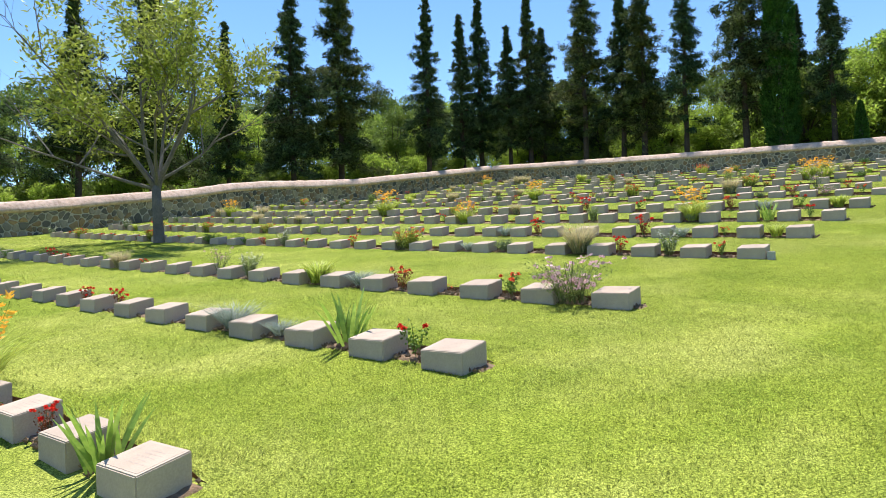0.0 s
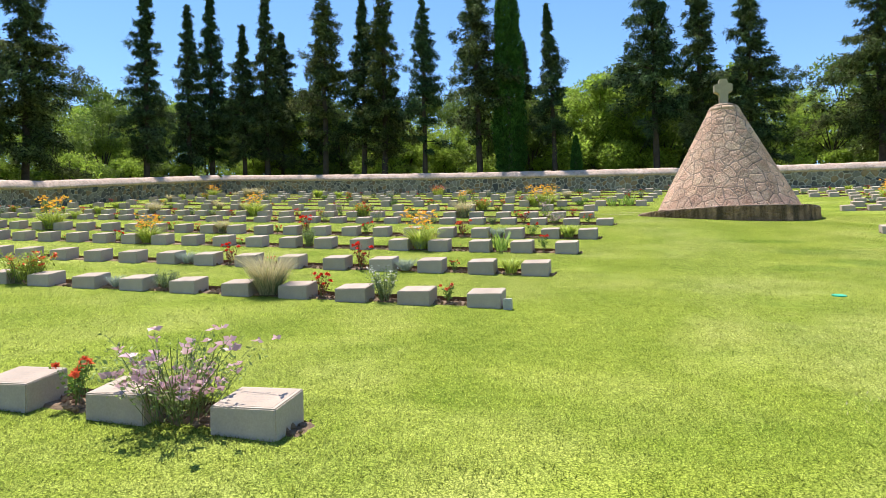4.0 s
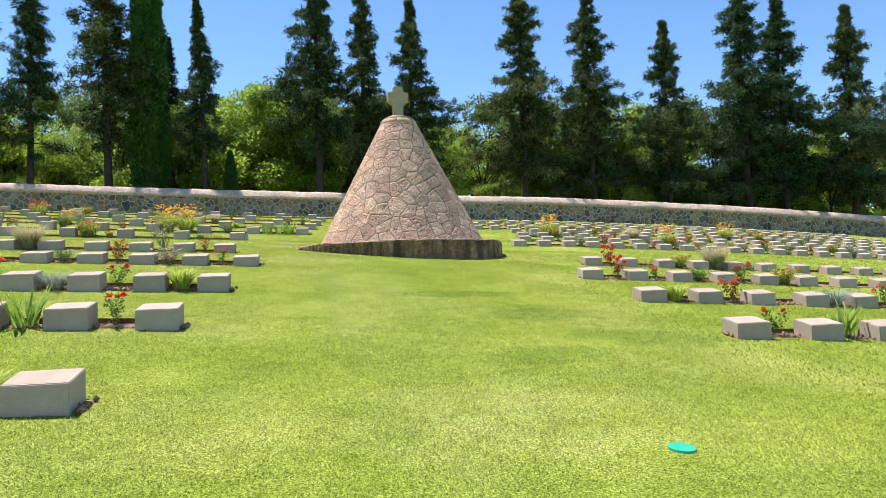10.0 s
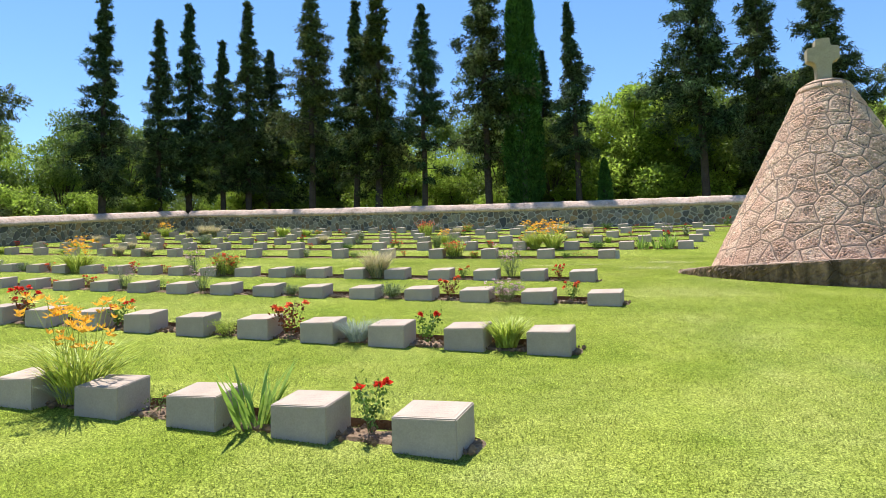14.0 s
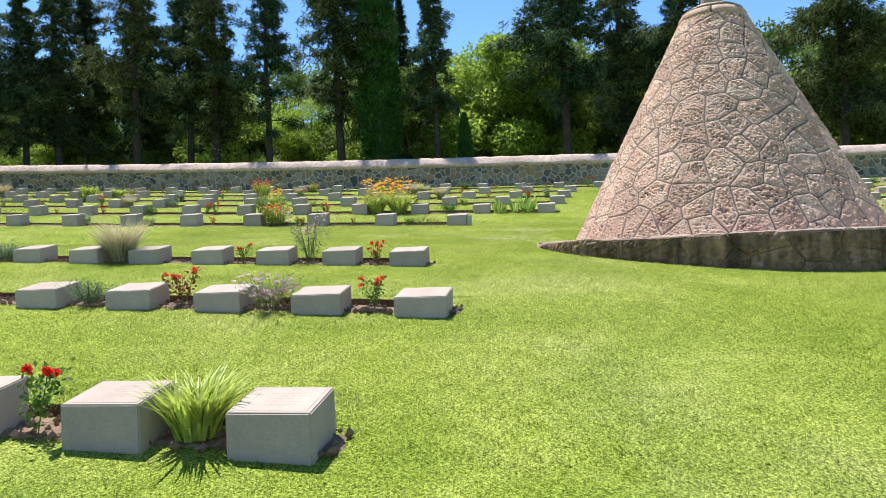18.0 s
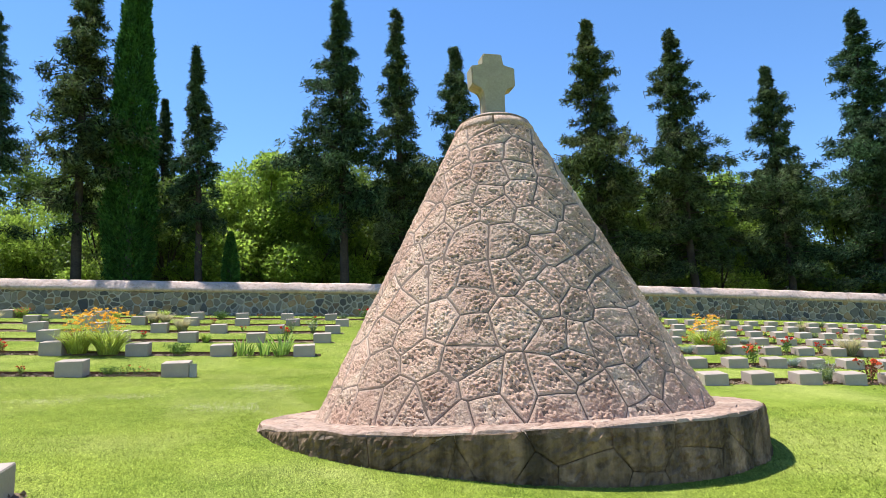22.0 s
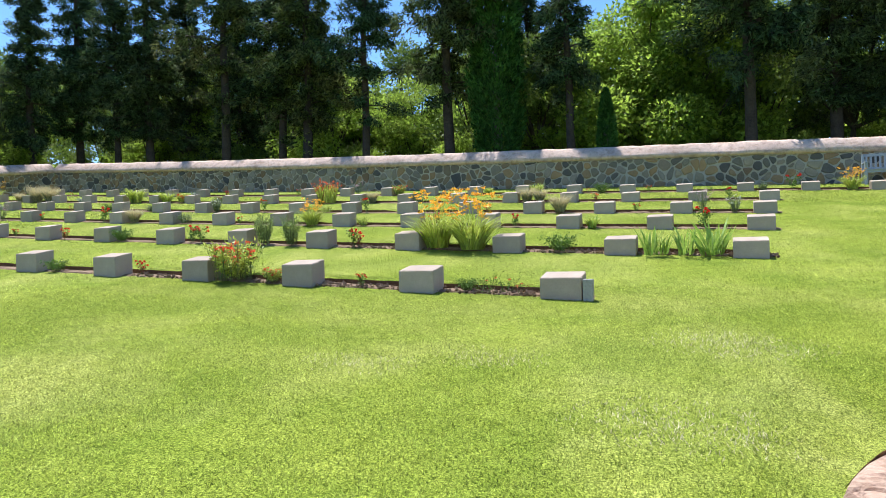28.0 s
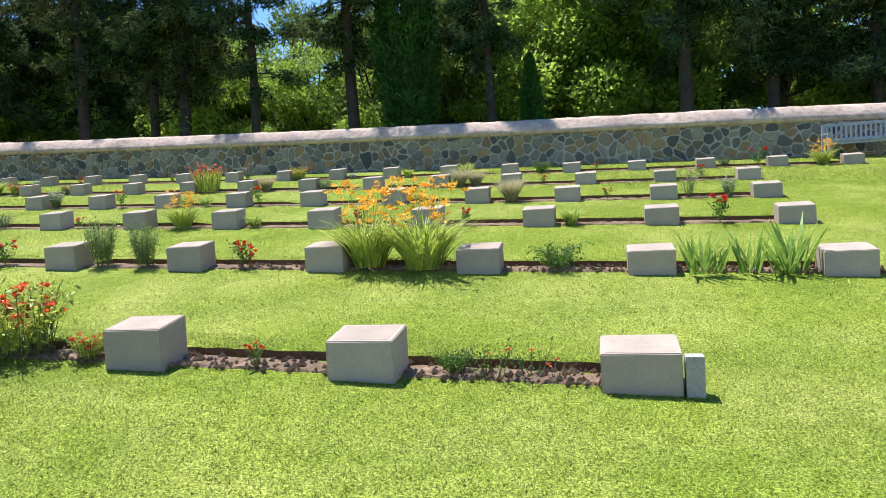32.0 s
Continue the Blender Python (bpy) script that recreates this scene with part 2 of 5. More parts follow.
M_SOIL = surface("soil", (0.11, 0.065, 0.038), (0.37, 0.255, 0.165), 5, 38, 0.98, 1.0, 0.03, stain=(0.095, 0.055, 0.034), stain_scale=3, stain_amount=0.55)
# cut earth, its brown darkened to paint in the turf edge's shade
M_CUT = surface("shaded_cut_earth", (0.07, 0.035, 0.018), (0.20, 0.11, 0.06), 6, 40, 0.98, 1.0, 0.03)
M_WALLSTONE = rubble("wall_stone", False)
M_WALLSTONE_FAR = rubble("wall_stone_far", True)
M_MORTAR = surface("mortar", (0.33, 0.30, 0.255), (0.55, 0.505, 0.44), 2, 60, 0.95, 0.6, 0.02)
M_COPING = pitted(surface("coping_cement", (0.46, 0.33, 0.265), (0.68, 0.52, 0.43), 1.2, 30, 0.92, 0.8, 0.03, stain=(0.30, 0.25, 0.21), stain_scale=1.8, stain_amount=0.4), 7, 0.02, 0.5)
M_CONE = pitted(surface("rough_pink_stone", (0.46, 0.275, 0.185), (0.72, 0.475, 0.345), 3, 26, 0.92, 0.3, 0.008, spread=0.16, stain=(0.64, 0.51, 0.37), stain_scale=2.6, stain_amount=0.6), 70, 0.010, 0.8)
M_MARGIN = surface("dressed_stone_margin", (0.34, 0.22, 0.155), (0.52, 0.36, 0.265), 4, 40, 0.92, 0.4, 0.008, spread=0.14, stain=(0.52, 0.44, 0.35), stain_scale=3.0, stain_amount=0.35)
M_JOINT = surface("stone_joint", (0.12, 0.082, 0.06), (0.22, 0.155, 0.115), 3, 60, 0.95, 0.5, 0.01)
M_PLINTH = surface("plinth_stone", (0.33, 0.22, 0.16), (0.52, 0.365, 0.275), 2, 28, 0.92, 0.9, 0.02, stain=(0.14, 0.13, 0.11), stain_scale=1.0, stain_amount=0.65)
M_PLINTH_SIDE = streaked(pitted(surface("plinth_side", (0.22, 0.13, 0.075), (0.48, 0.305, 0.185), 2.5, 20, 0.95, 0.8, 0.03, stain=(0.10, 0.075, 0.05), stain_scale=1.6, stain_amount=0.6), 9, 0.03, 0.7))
M_PAVE = pitted(surface("plinth_paving", (0.28, 0.18, 0.13), (0.47, 0.325, 0.24), 2, 40, 0.9, 0.6, 0.015, spread=0.2, stain=(0.44, 0.36, 0.28), stain_scale=1.5, stain_amount=0.4), 14, 0.012, 0.6)
M_CROSS = surface("cross_limestone", (0.33, 0.275, 0.18), (0.48, 0.415, 0.295), 4, 40, 0.9, 0.4, 0.01, stain=(0.20, 0.175, 0.13), stain_scale=4, stain_amount=0.5)


# ---- mesh helpers ----
def part(name, bm, material, parent=None, label="", smooth=False):
    """Links a bmesh as one mesh object under a thing or a part."""
    me = bpy.data.meshes.new(name)
    bm.to_mesh(me)
    bm.free()
    me.materials.append(material)
    if smooth:
        me.polygons.foreach_set("use_smooth", [True] * len(me.polygons))
    ob = new(name, me)
    ob.parent = parent
    if label:
        tagged(ob, label)
    return ob


def raw(name, verts, faces, material, parent=None, smooth=False):
    me = bpy.data.meshes.new(name)
    me.from_pydata(verts, [], faces)
    me.materials.append(material)
    if smooth:
        me.polygons.foreach_set("use_smooth", [True] * len(me.polygons))
    ob = new(name, me)
    ob.parent = parent
    return ob


def quads(name, pts4, material, parent=None, tri=False):
    """Many loose quads (or triangles) from an array of shape (n, 4, 3) or (n, 3, 3), in one mesh."""
    n, k = pts4.shape[:2]
    me = bpy.data.meshes.new(name)
    me.vertices.add(n * k)
    me.vertices.foreach_set("co", np.ascontiguousarray(pts4, dtype=np.float32).ravel())
    me.loops.add(n * k)
    me.loops.foreach_set("vertex_index", np.arange(n * k, dtype=np.int32))
    me.polygons.add(n)
    me.polygons.foreach_set("loop_start", np.arange(0, n * k, k, dtype=np.int32))
    me.update(calc_edges=True)
    me.validate()
    me.materials.append(material)
    ob = new(name, me)
    ob.parent = parent
    return ob


def box_bm(bm, sx, sy, sz, x=0, y=0, z=0, bevel=0.0, m=None):
    """Adds a bevelled box whose base is centred on (x, y, z)."""
    r = bmesh.ops.create_cube(bm, size=1)
    vs = r["verts"]
    bmesh.ops.scale(bm, vec=(sx, sy, sz), verts=vs)
    bmesh.ops.translate(bm, vec=(x, y, z + sz / 2), verts=vs)
    if m is not None:
        bmesh.ops.transform(bm, matrix=m, verts=vs)
    if bevel:
        es = list({e for v in vs for e in v.link_edges})
        bmesh.ops.bevel(bm, geom=es, offset=bevel, segments=2, affect="EDGES", profile=0.6)
    return bm


# ---- ground ----
HUMPS = ((0.2, -0.02), (1.48, -0.017), (3.58, 0.064), (5.81, 0.061), (8.0, 0.004), (9.88, -0.05), (12.16, -0.032), (14.52, 0.011), (16.91, 0.033), (18.98, 0.169), (21.26, 0.173), (24.5, 0.03), (28.5, -0.067), (31, -0.02), (36, 0.02), (43, 0.05))


def hill(x, y):
    """The height of the lawn's hillside, for numbers or arrays."""
    xc, yc = np.clip(x, -60, 60) / 20, np.clip(y, -30, 62) / 20
    z = 0.1075 - 1.0064 * xc + 2.2138 * yc + 0.1338 * xc * yc + 0.1682 * xc**2 + 0.1381 * yc**2 + 0.0059 * yc**3
    near = np.clip((4.0 - x) / 5.0, 0, 1)
    z = z + near * np.interp(y, [h[0] for h in HUMPS], [h[1] for h in HUMPS])
    # to the right of the monument the hillside falls away
    fall = np.clip(x - np.maximum(3.0, 4.0 + (np.minimum(y, 46) - 19) * 0.29), 0, 40)
    z = z - 0.022 * fall - 0.0013 * fall**2
    # the lawn lies flush with the monument's plinth behind it
    away = np.hypot(x - 1.08, y - 24.16)
    z = np.where(away < 3.6, np.minimum(z, 3.09 + np.maximum(0, away - 2.5) * 0.35), z)
    far = np.maximum(np.hypot(np.maximum(np.abs(x) - 60, 0), np.maximum(y - 62, 0)), 0)
    return z + 0.10 * np.minimum(far, 150)


def h_at(x, y):
    return float(hill(np.float64(x), np.float64(y)))


def sheet(name, xs, ys, material, lift=0.0, jitter=0.0):
    gx, gy = np.meshgrid(xs, ys)
    gz = hill(gx, gy) + lift
    if jitter:
        gz = gz + np.random.uniform(-jitter, jitter, gz.shape)
    verts = np.stack([gx, gy, gz], -1).reshape(-1, 3)
    nx, ny = len(xs), len(ys)
    i = np.arange(nx * ny).reshape(ny, nx)
    faces = np.stack([i[:-1, :-1], i[:-1, 1:], i[1:, 1:], i[1:, :-1]], -1).reshape(-1, 4)
    return raw(name, verts.tolist(), faces.tolist(), material, smooth=True)


xs = np.r_[-2500, -900, -300, -120, np.arange(-62, -4, 0.5), np.arange(-4, 5, 0.125), np.arange(5, 62, 0.5), 120, 300, 900, 2500]
ys = np.r_[-2500, -900, -300, -120, np.arange(-32, 20, 0.5), np.arange(20, 29, 0.125), np.arange(29, 64, 0.5), 120, 300, 900, 2500]
ground = tagged(sheet("ground", xs, ys, M_LAWN), "closely mown green lawn rising over a gentle hillside", "lawn", kind="structure")

# ---- walls ----
BACK_Y, LEFT_A, LEFT_B = 43.45, -27.0, -0.066  # the back wall's face; the left wall's face x = LEFT_A + LEFT_B * y
CORNER = (-29.85, 43.45)
WALL_H, WALL_T = 1.02, 0.5


def masonry(name, label, p0, p1, near, seed):
    """A rubble wall from p0 to p1 whose face looks to the right of that way: core, stones, coping."""
    rnd = random.Random(seed)
    a, b = Vector((*p0, 0)), Vector((*p1, 0))
    way = (b - a).normalized()
    out = Vector((way.y, -way.x, 0))
    length = (b - a).length
    root = tagged(new(name), label, "wall", kind="structure")

    def at(s, d, h):
        q = a + way * s + out * d
        f = a + way * s
        return (q.x, q.y, h_at(f.x, f.y) + h)

    n = int(length / 0.8)
    verts, faces = [], []
    for k in range(n + 1):
        s = length * k / n
        verts += [at(s, -0.012, -0.3), at(s, -0.012, WALL_H), at(s, -WALL_T, WALL_H), at(s, -WALL_T, -0.3)]
        if k:
            i = 4 * k
            faces += [(i - 4 + j, i - 4 + (j + 1) % 4, i + (j + 1) % 4, i + j) for j in range(4)]
    faces += [(0, 1, 2, 3), (4 * n + 3, 4 * n + 2, 4 * n + 1, 4 * n)]
    raw("wall_core", verts, faces, M_MORTAR, root)
    # coping: a sloping saddle of cement, a little proud of the face
    prof = [(0.045, WALL_H - 0.15), (0.065, WALL_H - 0.06), (0.045, WALL_H - 0.01), (-0.15, WALL_H + 0.215), (-0.25, WALL_H + 0.285), (-0.35, WALL_H + 0.23), (-0.53, WALL_H + 0.0), (-0.55, WALL_H - 0.08)]
    verts, faces, m = [], [], len(prof)
    n = int(length / 0.28)
    for k in range(n + 1):
        s = length * k / n
        wob = [rnd.uniform(-0.012, 0.012) for _ in prof]
        verts += [at(s, d + w, h + w) for (d, h), w in zip(prof, wob)]
        if k:
            i = m * k
            faces += [(i - m + j, i - m + (j + 1) % m, i + (j + 1) % m, i + j) for j in range(m)]
    faces += [tuple(range(m)), tuple(range(m * n + m - 1, m * n - 1, -1))]
    tagged(raw("coping", verts, faces, M_COPING, root, True), "rounded pinkish coping of rough cement")
    # face stones: rounded irregular cells with wide recessed joints
    step, h0, h1 = 0.235, -0.16, WALL_H - 0.16
    seeds = {}
    for c in range(int(length / step) + 1):
        for r in range(5):
            if rnd.random() < 0.80:
                seeds[c, r] = ((c + 0.5 + rnd.uniform(-0.5, 0.5)) * step, h0 + (r + 0.5 + rnd.uniform(-0.45, 0.45) + 0.25 * (c % 2)) * step)

    def clip(poly, mx, my, nx, ny):
        """Keeps the part of a polygon behind the line through (mx, my) with normal (nx, ny)."""
        kept = []
        for (ax, ay), (bx, by) in zip(poly, poly[1:] + poly[:1]):
            da, db = (ax - mx) * nx + (ay - my) * ny, (bx - mx) * nx + (by - my) * ny
            if da <= 0:
                kept.append((ax, ay))
            if da * db < 0:
                u = da / (da - db)
                kept.append((ax + (bx - ax) * u, ay + (by - ay) * u))
        return kept

    parts, jv, jf = [], [], []
    for (c, r), (sx, sh) in seeds.items():
        pts = [(max(0.02, sx - 0.42), h0), (min(length - 0.02, sx + 0.42), h0), (min(length - 0.02, sx + 0.42), h1), (max(0.02, sx - 0.42), h1)]
        joint = rnd.uniform(0.008, 0.024)
        for dc in (-2, -1, 0, 1, 2):
            for dr in (-2, -1, 0, 1, 2):
                other = seeds.get((c + dc, r + dr))
                if other and (dc or dr) and len(pts) > 2:
                    ex, ey = other[0] - sx, other[1] - sh
                    far = math.hypot(ex, ey)
                    pts = clip(pts, sx + ex / 2 - ex / far * joint, sh + ey / 2 - ey / far * joint, ex / far, ey / far)
        if len(pts) < 3:
            continue
        # round the corners and drop edges too short to see
        pts = [(p[0] * (1 - u) + q[0] * u, p[1] * (1 - u) + q[1] * u) for p, q in zip(pts, pts[1:] + pts[:1]) for u in (0.25, 0.75)]
        pts = [(x + rnd.uniform(-0.011, 0.011), h + rnd.uniform(-0.011, 0.011)) for x, h in pts]
        pts = [p for p, q in zip(pts, pts[1:] + pts[:1]) if math.hypot(p[0] - q[0], p[1] - q[1]) > 0.016]
        if len(pts) < 4:
            continue
        cx, cy = sum(p[0] for p in pts) / len(pts), sum(p[1] for p in pts) / len(pts)
        if len(pts) < 4 or max(math.hypot(p[0] - cx, p[1] - cy) for p in pts) < 0.045:
            continue
        k = len(pts)
        g1, g2 = 0.96, rnd.uniform(0.70, 0.80)
        deep = rnd.uniform(0.016, 0.035)
        vs = [at(cx + (p[0] - cx) * (g1 + 0.03), cy * 0 - 0.012, cy + (p[1] - cy) * (g1 + 0.03)) for p in pts]
        vs += [at(cx + (p[0] - cx) * g1, deep * 0.7, cy + (p[1] - cy) * g1) for p in pts]
        vs += [at(cx + (p[0] - cx) * g2, deep + rnd.uniform(-0.004, 0.006), cy + (p[1] - cy) * g2) for p in pts]
        fs = [(j, (j + 1) % k, k + (j + 1) % k, k + j) for j in range(k)] + [(k + j, k + (j + 1) % k, 2 * k + (j + 1) % k, 2 * k + j) for j in range(k)] + [tuple(range(2 * k, 3 * k))]
        if near and near[0] < cx < near[1]:
            parts.append((vs, fs))
        else:
            o = len(jv)
            jv += vs
            jf += [tuple(o + i for i in f) for f in fs]
    tagged(raw("rubble_stones", jv, jf, M_WALLSTONE_FAR, root), "grey and brown rubble stones of a wall's face", kind="stuff")
    return root, parts


back_wall, back_parts = masonry("wall_north", "rubble stone cemetery wall with a rounded pink coping", CORNER, (34.0, 43.45), (18.6, 32.0), 4)
left_wall, left_parts = masonry("wall_west", "rubble stone cemetery wall along the lawn's side", (-26.2, -12.0), CORNER, None, 5)


def place_wall_stones():
    for vs, fs in back_parts:
        raw("stone", vs, fs, M_WALLSTONE, back_wall)

# ---- monument ----
MON = Vector((1.13, 24.08, 0))
PL_C = Vector((1.08, 24.16, 0))  # the plinth's middle, a little off the cone's
PL_R, PL_Z, CONE_R, TOP_R, TOP_Z = 2.44, 3.11, 1.95, 0.43, 6.02


def clip_cell(poly, p, q, gap):
    """The part of a polygon nearer to p than to q, less half a joint."""
    mx, my = (p[0] + q[0]) / 2, (p[1] + q[1]) / 2
    nx, ny = q[0] - p[0], q[1] - p[1]
    ln = math.hypot(nx, ny)
    nx, ny = nx / ln, ny / ln
    keep = []
    for i, a in enumerate(poly):
        b = poly[(i + 1) % len(poly)]
        da = (a[0] - mx) * nx + (a[1] - my) * ny + gap
        db = (b[0] - mx) * nx + (b[1] - my) * ny + gap
        if da <= 0:
            keep.append(a)
        if (da < 0) != (db < 0):
            t = da / (da - db)
            keep.append((a[0] + (b[0] - a[0]) * t, a[1] + (b[1] - a[1]) * t))
    return keep


def tidy(poly, least):
    """Drops corners that lie too near to one another."""
    keep = []
    for p in poly:
        if not keep or math.hypot(p[0] - keep[-1][0], p[1] - keep[-1][1]) > least:
            keep.append(p)
    if len(keep) > 2 and math.hypot(keep[0][0] - keep[-1][0], keep[0][1] - keep[-1][1]) < least:
        keep.pop()
    return keep


def spread_points(count, sample, dist, rnd, tries=60, uneven=1.5):
    """Points by best candidate, so that they keep apart."""
    pts = [sample()]
    while len(pts) < count:
        cand = [sample() for _ in range(tries if len(pts) < 40 else 24)]
        pts.append(max(cand, key=lambda c: min(dist(c, p) for p in pts) * (1 - uneven / 2 + uneven * rnd.random())))
    return pts


monument = tagged(new("cone_monument"), "tall cone monument of rough pinkish stones with a stone cross", "monument")
slant = math.hypot(CONE_R - TOP_R, TOP_Z - PL_Z)
apex_len = slant * CONE_R / (CONE_R - TOP_R)  # developed radius of the base
sweep = 2 * math.pi * CONE_R / apex_len  # developed angle


def cone_point(r, a, proud):
    """From the developed cone (r from the apex, angle a) to the world."""
    th = a / sweep * 2 * math.pi
    f = r / apex_len
    rad = CONE_R * f
    z = PL_Z + (apex_len - r) * (TOP_Z - PL_Z) / slant
    nx, nz = (TOP_Z - PL_Z) / slant, (CONE_R - TOP_R) / slant
    return (MON.x + (rad + proud * nx) * math.cos(th), MON.y + (rad + proud * nx) * math.sin(th), z + proud * nz)


bm = bmesh.new()
ringv = []
prof = [(CONE_R - 0.004, PL_Z - 0.2), (CONE_R - 0.004, PL_Z)] + [(CONE_R + (TOP_R - CONE_R) * k / 8 - 0.004, PL_Z + (TOP_Z - PL_Z) * k / 8) for k in range(1, 9)]
prof += [(0.40, TOP_Z + 0.06), (0.34, TOP_Z + 0.13), (0.26, TOP_Z + 0.175), (0.12, TOP_Z + 0.19)]
for rad, z in prof:
    ringv.append([bm.verts.new((MON.x + rad * math.cos(k * math.tau / 64), MON.y + rad * math.sin(k * math.tau / 64), z)) for k in range(64)])
for a, b in zip(ringv, ringv[1:]):
    for k in range(64):
        bm.faces.new((a[k], a[(k + 1) % 64], b[(k + 1) % 64], b[k]))
bm.faces.new(ringv[-1])
part("cone_core", bm, M_JOINT, monument, "pinkish mortar between the cone's stones", True)


def rough_stone(name, cell, place, materials, step=0.017, rough=0.012, groove=0.014, margin=0.026, wander=0.0):
    """One stone of a facing, from its convex outline in the flat: a groove round it, a dressed margin, a rough middle.
    place(u, v, proud) carries a point of the flat to the world."""
    poly = np.array(cell)
    nxt = np.roll(poly, -1, 0)
    if np.sum(poly[:, 0] * nxt[:, 1] - nxt[:, 0] * poly[:, 1]) < 0:
        poly = poly[::-1]
        nxt = np.roll(poly, -1, 0)
    way = nxt - poly
    way /= np.linalg.norm(way, axis=1, keepdims=True)
    inward = np.stack([-way[:, 1], way[:, 0]], 1)
    lo, hi = poly.min(0) - step, poly.max(0) + step
    us, vs = np.arange(lo[0], hi[0] + step, step), np.arange(lo[1], hi[1] + step, step)
    gu, gv = np.meshgrid(us, vs)
    p = np.stack([gu.ravel(), gv.ravel()], 1)
    start = (((p[:, None] - poly[None]) * inward[None]).sum(2)).min(1)
    # points just outside are drawn in to the outline
    for _ in range(3):
        d = ((p[:, None] - poly[None]) * inward[None]).sum(2)
        k = d.argmin(1)
        out = np.minimum(d[np.arange(len(p)), k], 0)
        p = p - inward[k] * out[:, None]
    inside = start > -step * 1.5
    index = np.full(len(p), -1)
    quads_of, n = [], len(us)
    for r in range(len(vs) - 1):
        for c in range(n - 1):
            q = (r * n + c, r * n + c + 1, (r + 1) * n + c + 1, (r + 1) * n + c)
            if all(inside[list(q)]) and any(start[list(q)] > 0):
                quads_of.append(q)
    if not quads_of:
        return
    used = sorted({i for q in quads_of for i in q})
    index[used] = np.arange(len(used))
    verts, deep = [], []
    for i in used:
        u, v = p[i]
        d = max(0.0, start[i])
        base = Vector(place(u, v, 0.0))
        if wander:
            w = noise.noise_vector(base * 2.2)
            u, v = u + wander * w.x, v + wander * w.y
        edge = min(1.0, d / 0.008)
        mid = min(1.0, max(0.0, (d - margin) / 0.02))
        lump = noise.fractal(base * 36, 0.8, 2.1, 3) * (0.75 + 0.9 * noise.noise(base * 4.5)) + 0.25 * noise.noise(base * 15)
        h = groove * (edge - 1) + mid * rough * max(-0.9, min(1.1, 1.7 * lump + 0.25)) + 0.0025 * lump * edge + 0.007 * edge * noise.noise(base * 9)
        verts.append(place(u, v, h))
        deep.append(d)
    faces = [tuple(int(index[i]) for i in q) for q in quads_of]
    ob = raw(name, verts, faces, materials[0], monument)
    if len(materials) > 1:
        ob.data.materials.append(materials[1])
        for f in ob.data.polygons:
            f.material_index = 1 if sum(deep[i] for i in f.vertices) / 4 < margin + 0.006 else 0


def monument_stones():
    rnd = random.Random(14)

    def sample():
        u = rnd.random()
        r0 = apex_len - slant
        return (math.sqrt(r0 * r0 + u * (apex_len**2 - r0 * r0)), rnd.random() * sweep)

    def flat(p, shift=0.0):
        return (p[0] * math.cos(p[1] + shift), p[0] * math.sin(p[1] + shift))

    def dist(a, b):
        d = abs(a[1] - b[1])
        d = min(d, sweep - d)
        return math.sqrt(max(a[0] ** 2 + b[0] ** 2 - 2 * a[0] * b[0] * math.cos(d), 0))

    pts = spread_points(225, sample, dist, rnd)
    r_lo = apex_len - slant
    for p in pts:
        p0 = flat((p[0], 0.0))
        cell = [(p0[0] + 0.7 * math.cos(k * math.tau / 10), p0[1] + 0.7 * math.sin(k * math.tau / 10)) for k in range(10)]
        for q in pts:
            if q is p or dist(p, q) > 1.1:
                continue
            d = (q[1] - p[1] + sweep / 2) % sweep - sweep / 2
            cell = clip_cell(cell, p0, flat((q[0], d)), 0.003)
            if len(cell) < 3:
                break
        cell = tidy(cell, 0.02)
        if len(cell) < 3:
            continue

        def place(u, v, proud):
            r = min(max(math.hypot(u, v), r_lo), apex_len + 0.006)
            return cone_point(r, math.atan2(v, u) + p[1], proud)

        side = cone_point(p[0], p[1], 0.0)
        fine = side[1] - MON.y < 0.7
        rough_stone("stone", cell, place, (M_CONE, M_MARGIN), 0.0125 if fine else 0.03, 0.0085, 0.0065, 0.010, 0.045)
    # two courses of cap stones round the top
    for z0, z1, r0, r1, n in ((TOP_Z - 0.02, TOP_Z + 0.10, 0.426, 0.378, 7), (TOP_Z + 0.105, TOP_Z + 0.195, 0.375, 0.22, 5)):
        for k in range(n):
            a0, a1 = k * math.tau / n + 0.02, (k + 1) * math.tau / n - 0.02
            verts, faces = [], []
            for i in range(7):
                a = a0 + (a1 - a0) * i / 6
                for rad, z in ((r0 - 0.05, z0), (r0 + 0.015, z0 + 0.004), ((r0 + r1) / 2 + 0.03, (z0 + z1) / 2), (r1 + 0.01, z1), (r1 - 0.12, z1 + 0.005)):
                    verts.append((MON.x + rad * math.cos(a), MON.y + rad * math.sin(a), z))
                if i:
                    faces += [(5 * (i - 1) + j, 5 * i + j, 5 * i + j + 1, 5 * (i - 1) + j + 1) for j in range(4)]
            faces += [(0, 1, 2, 3, 4), (34, 33, 32, 31, 30)]
            raw("cap_stone", verts, faces, M_CONE, monument, True)


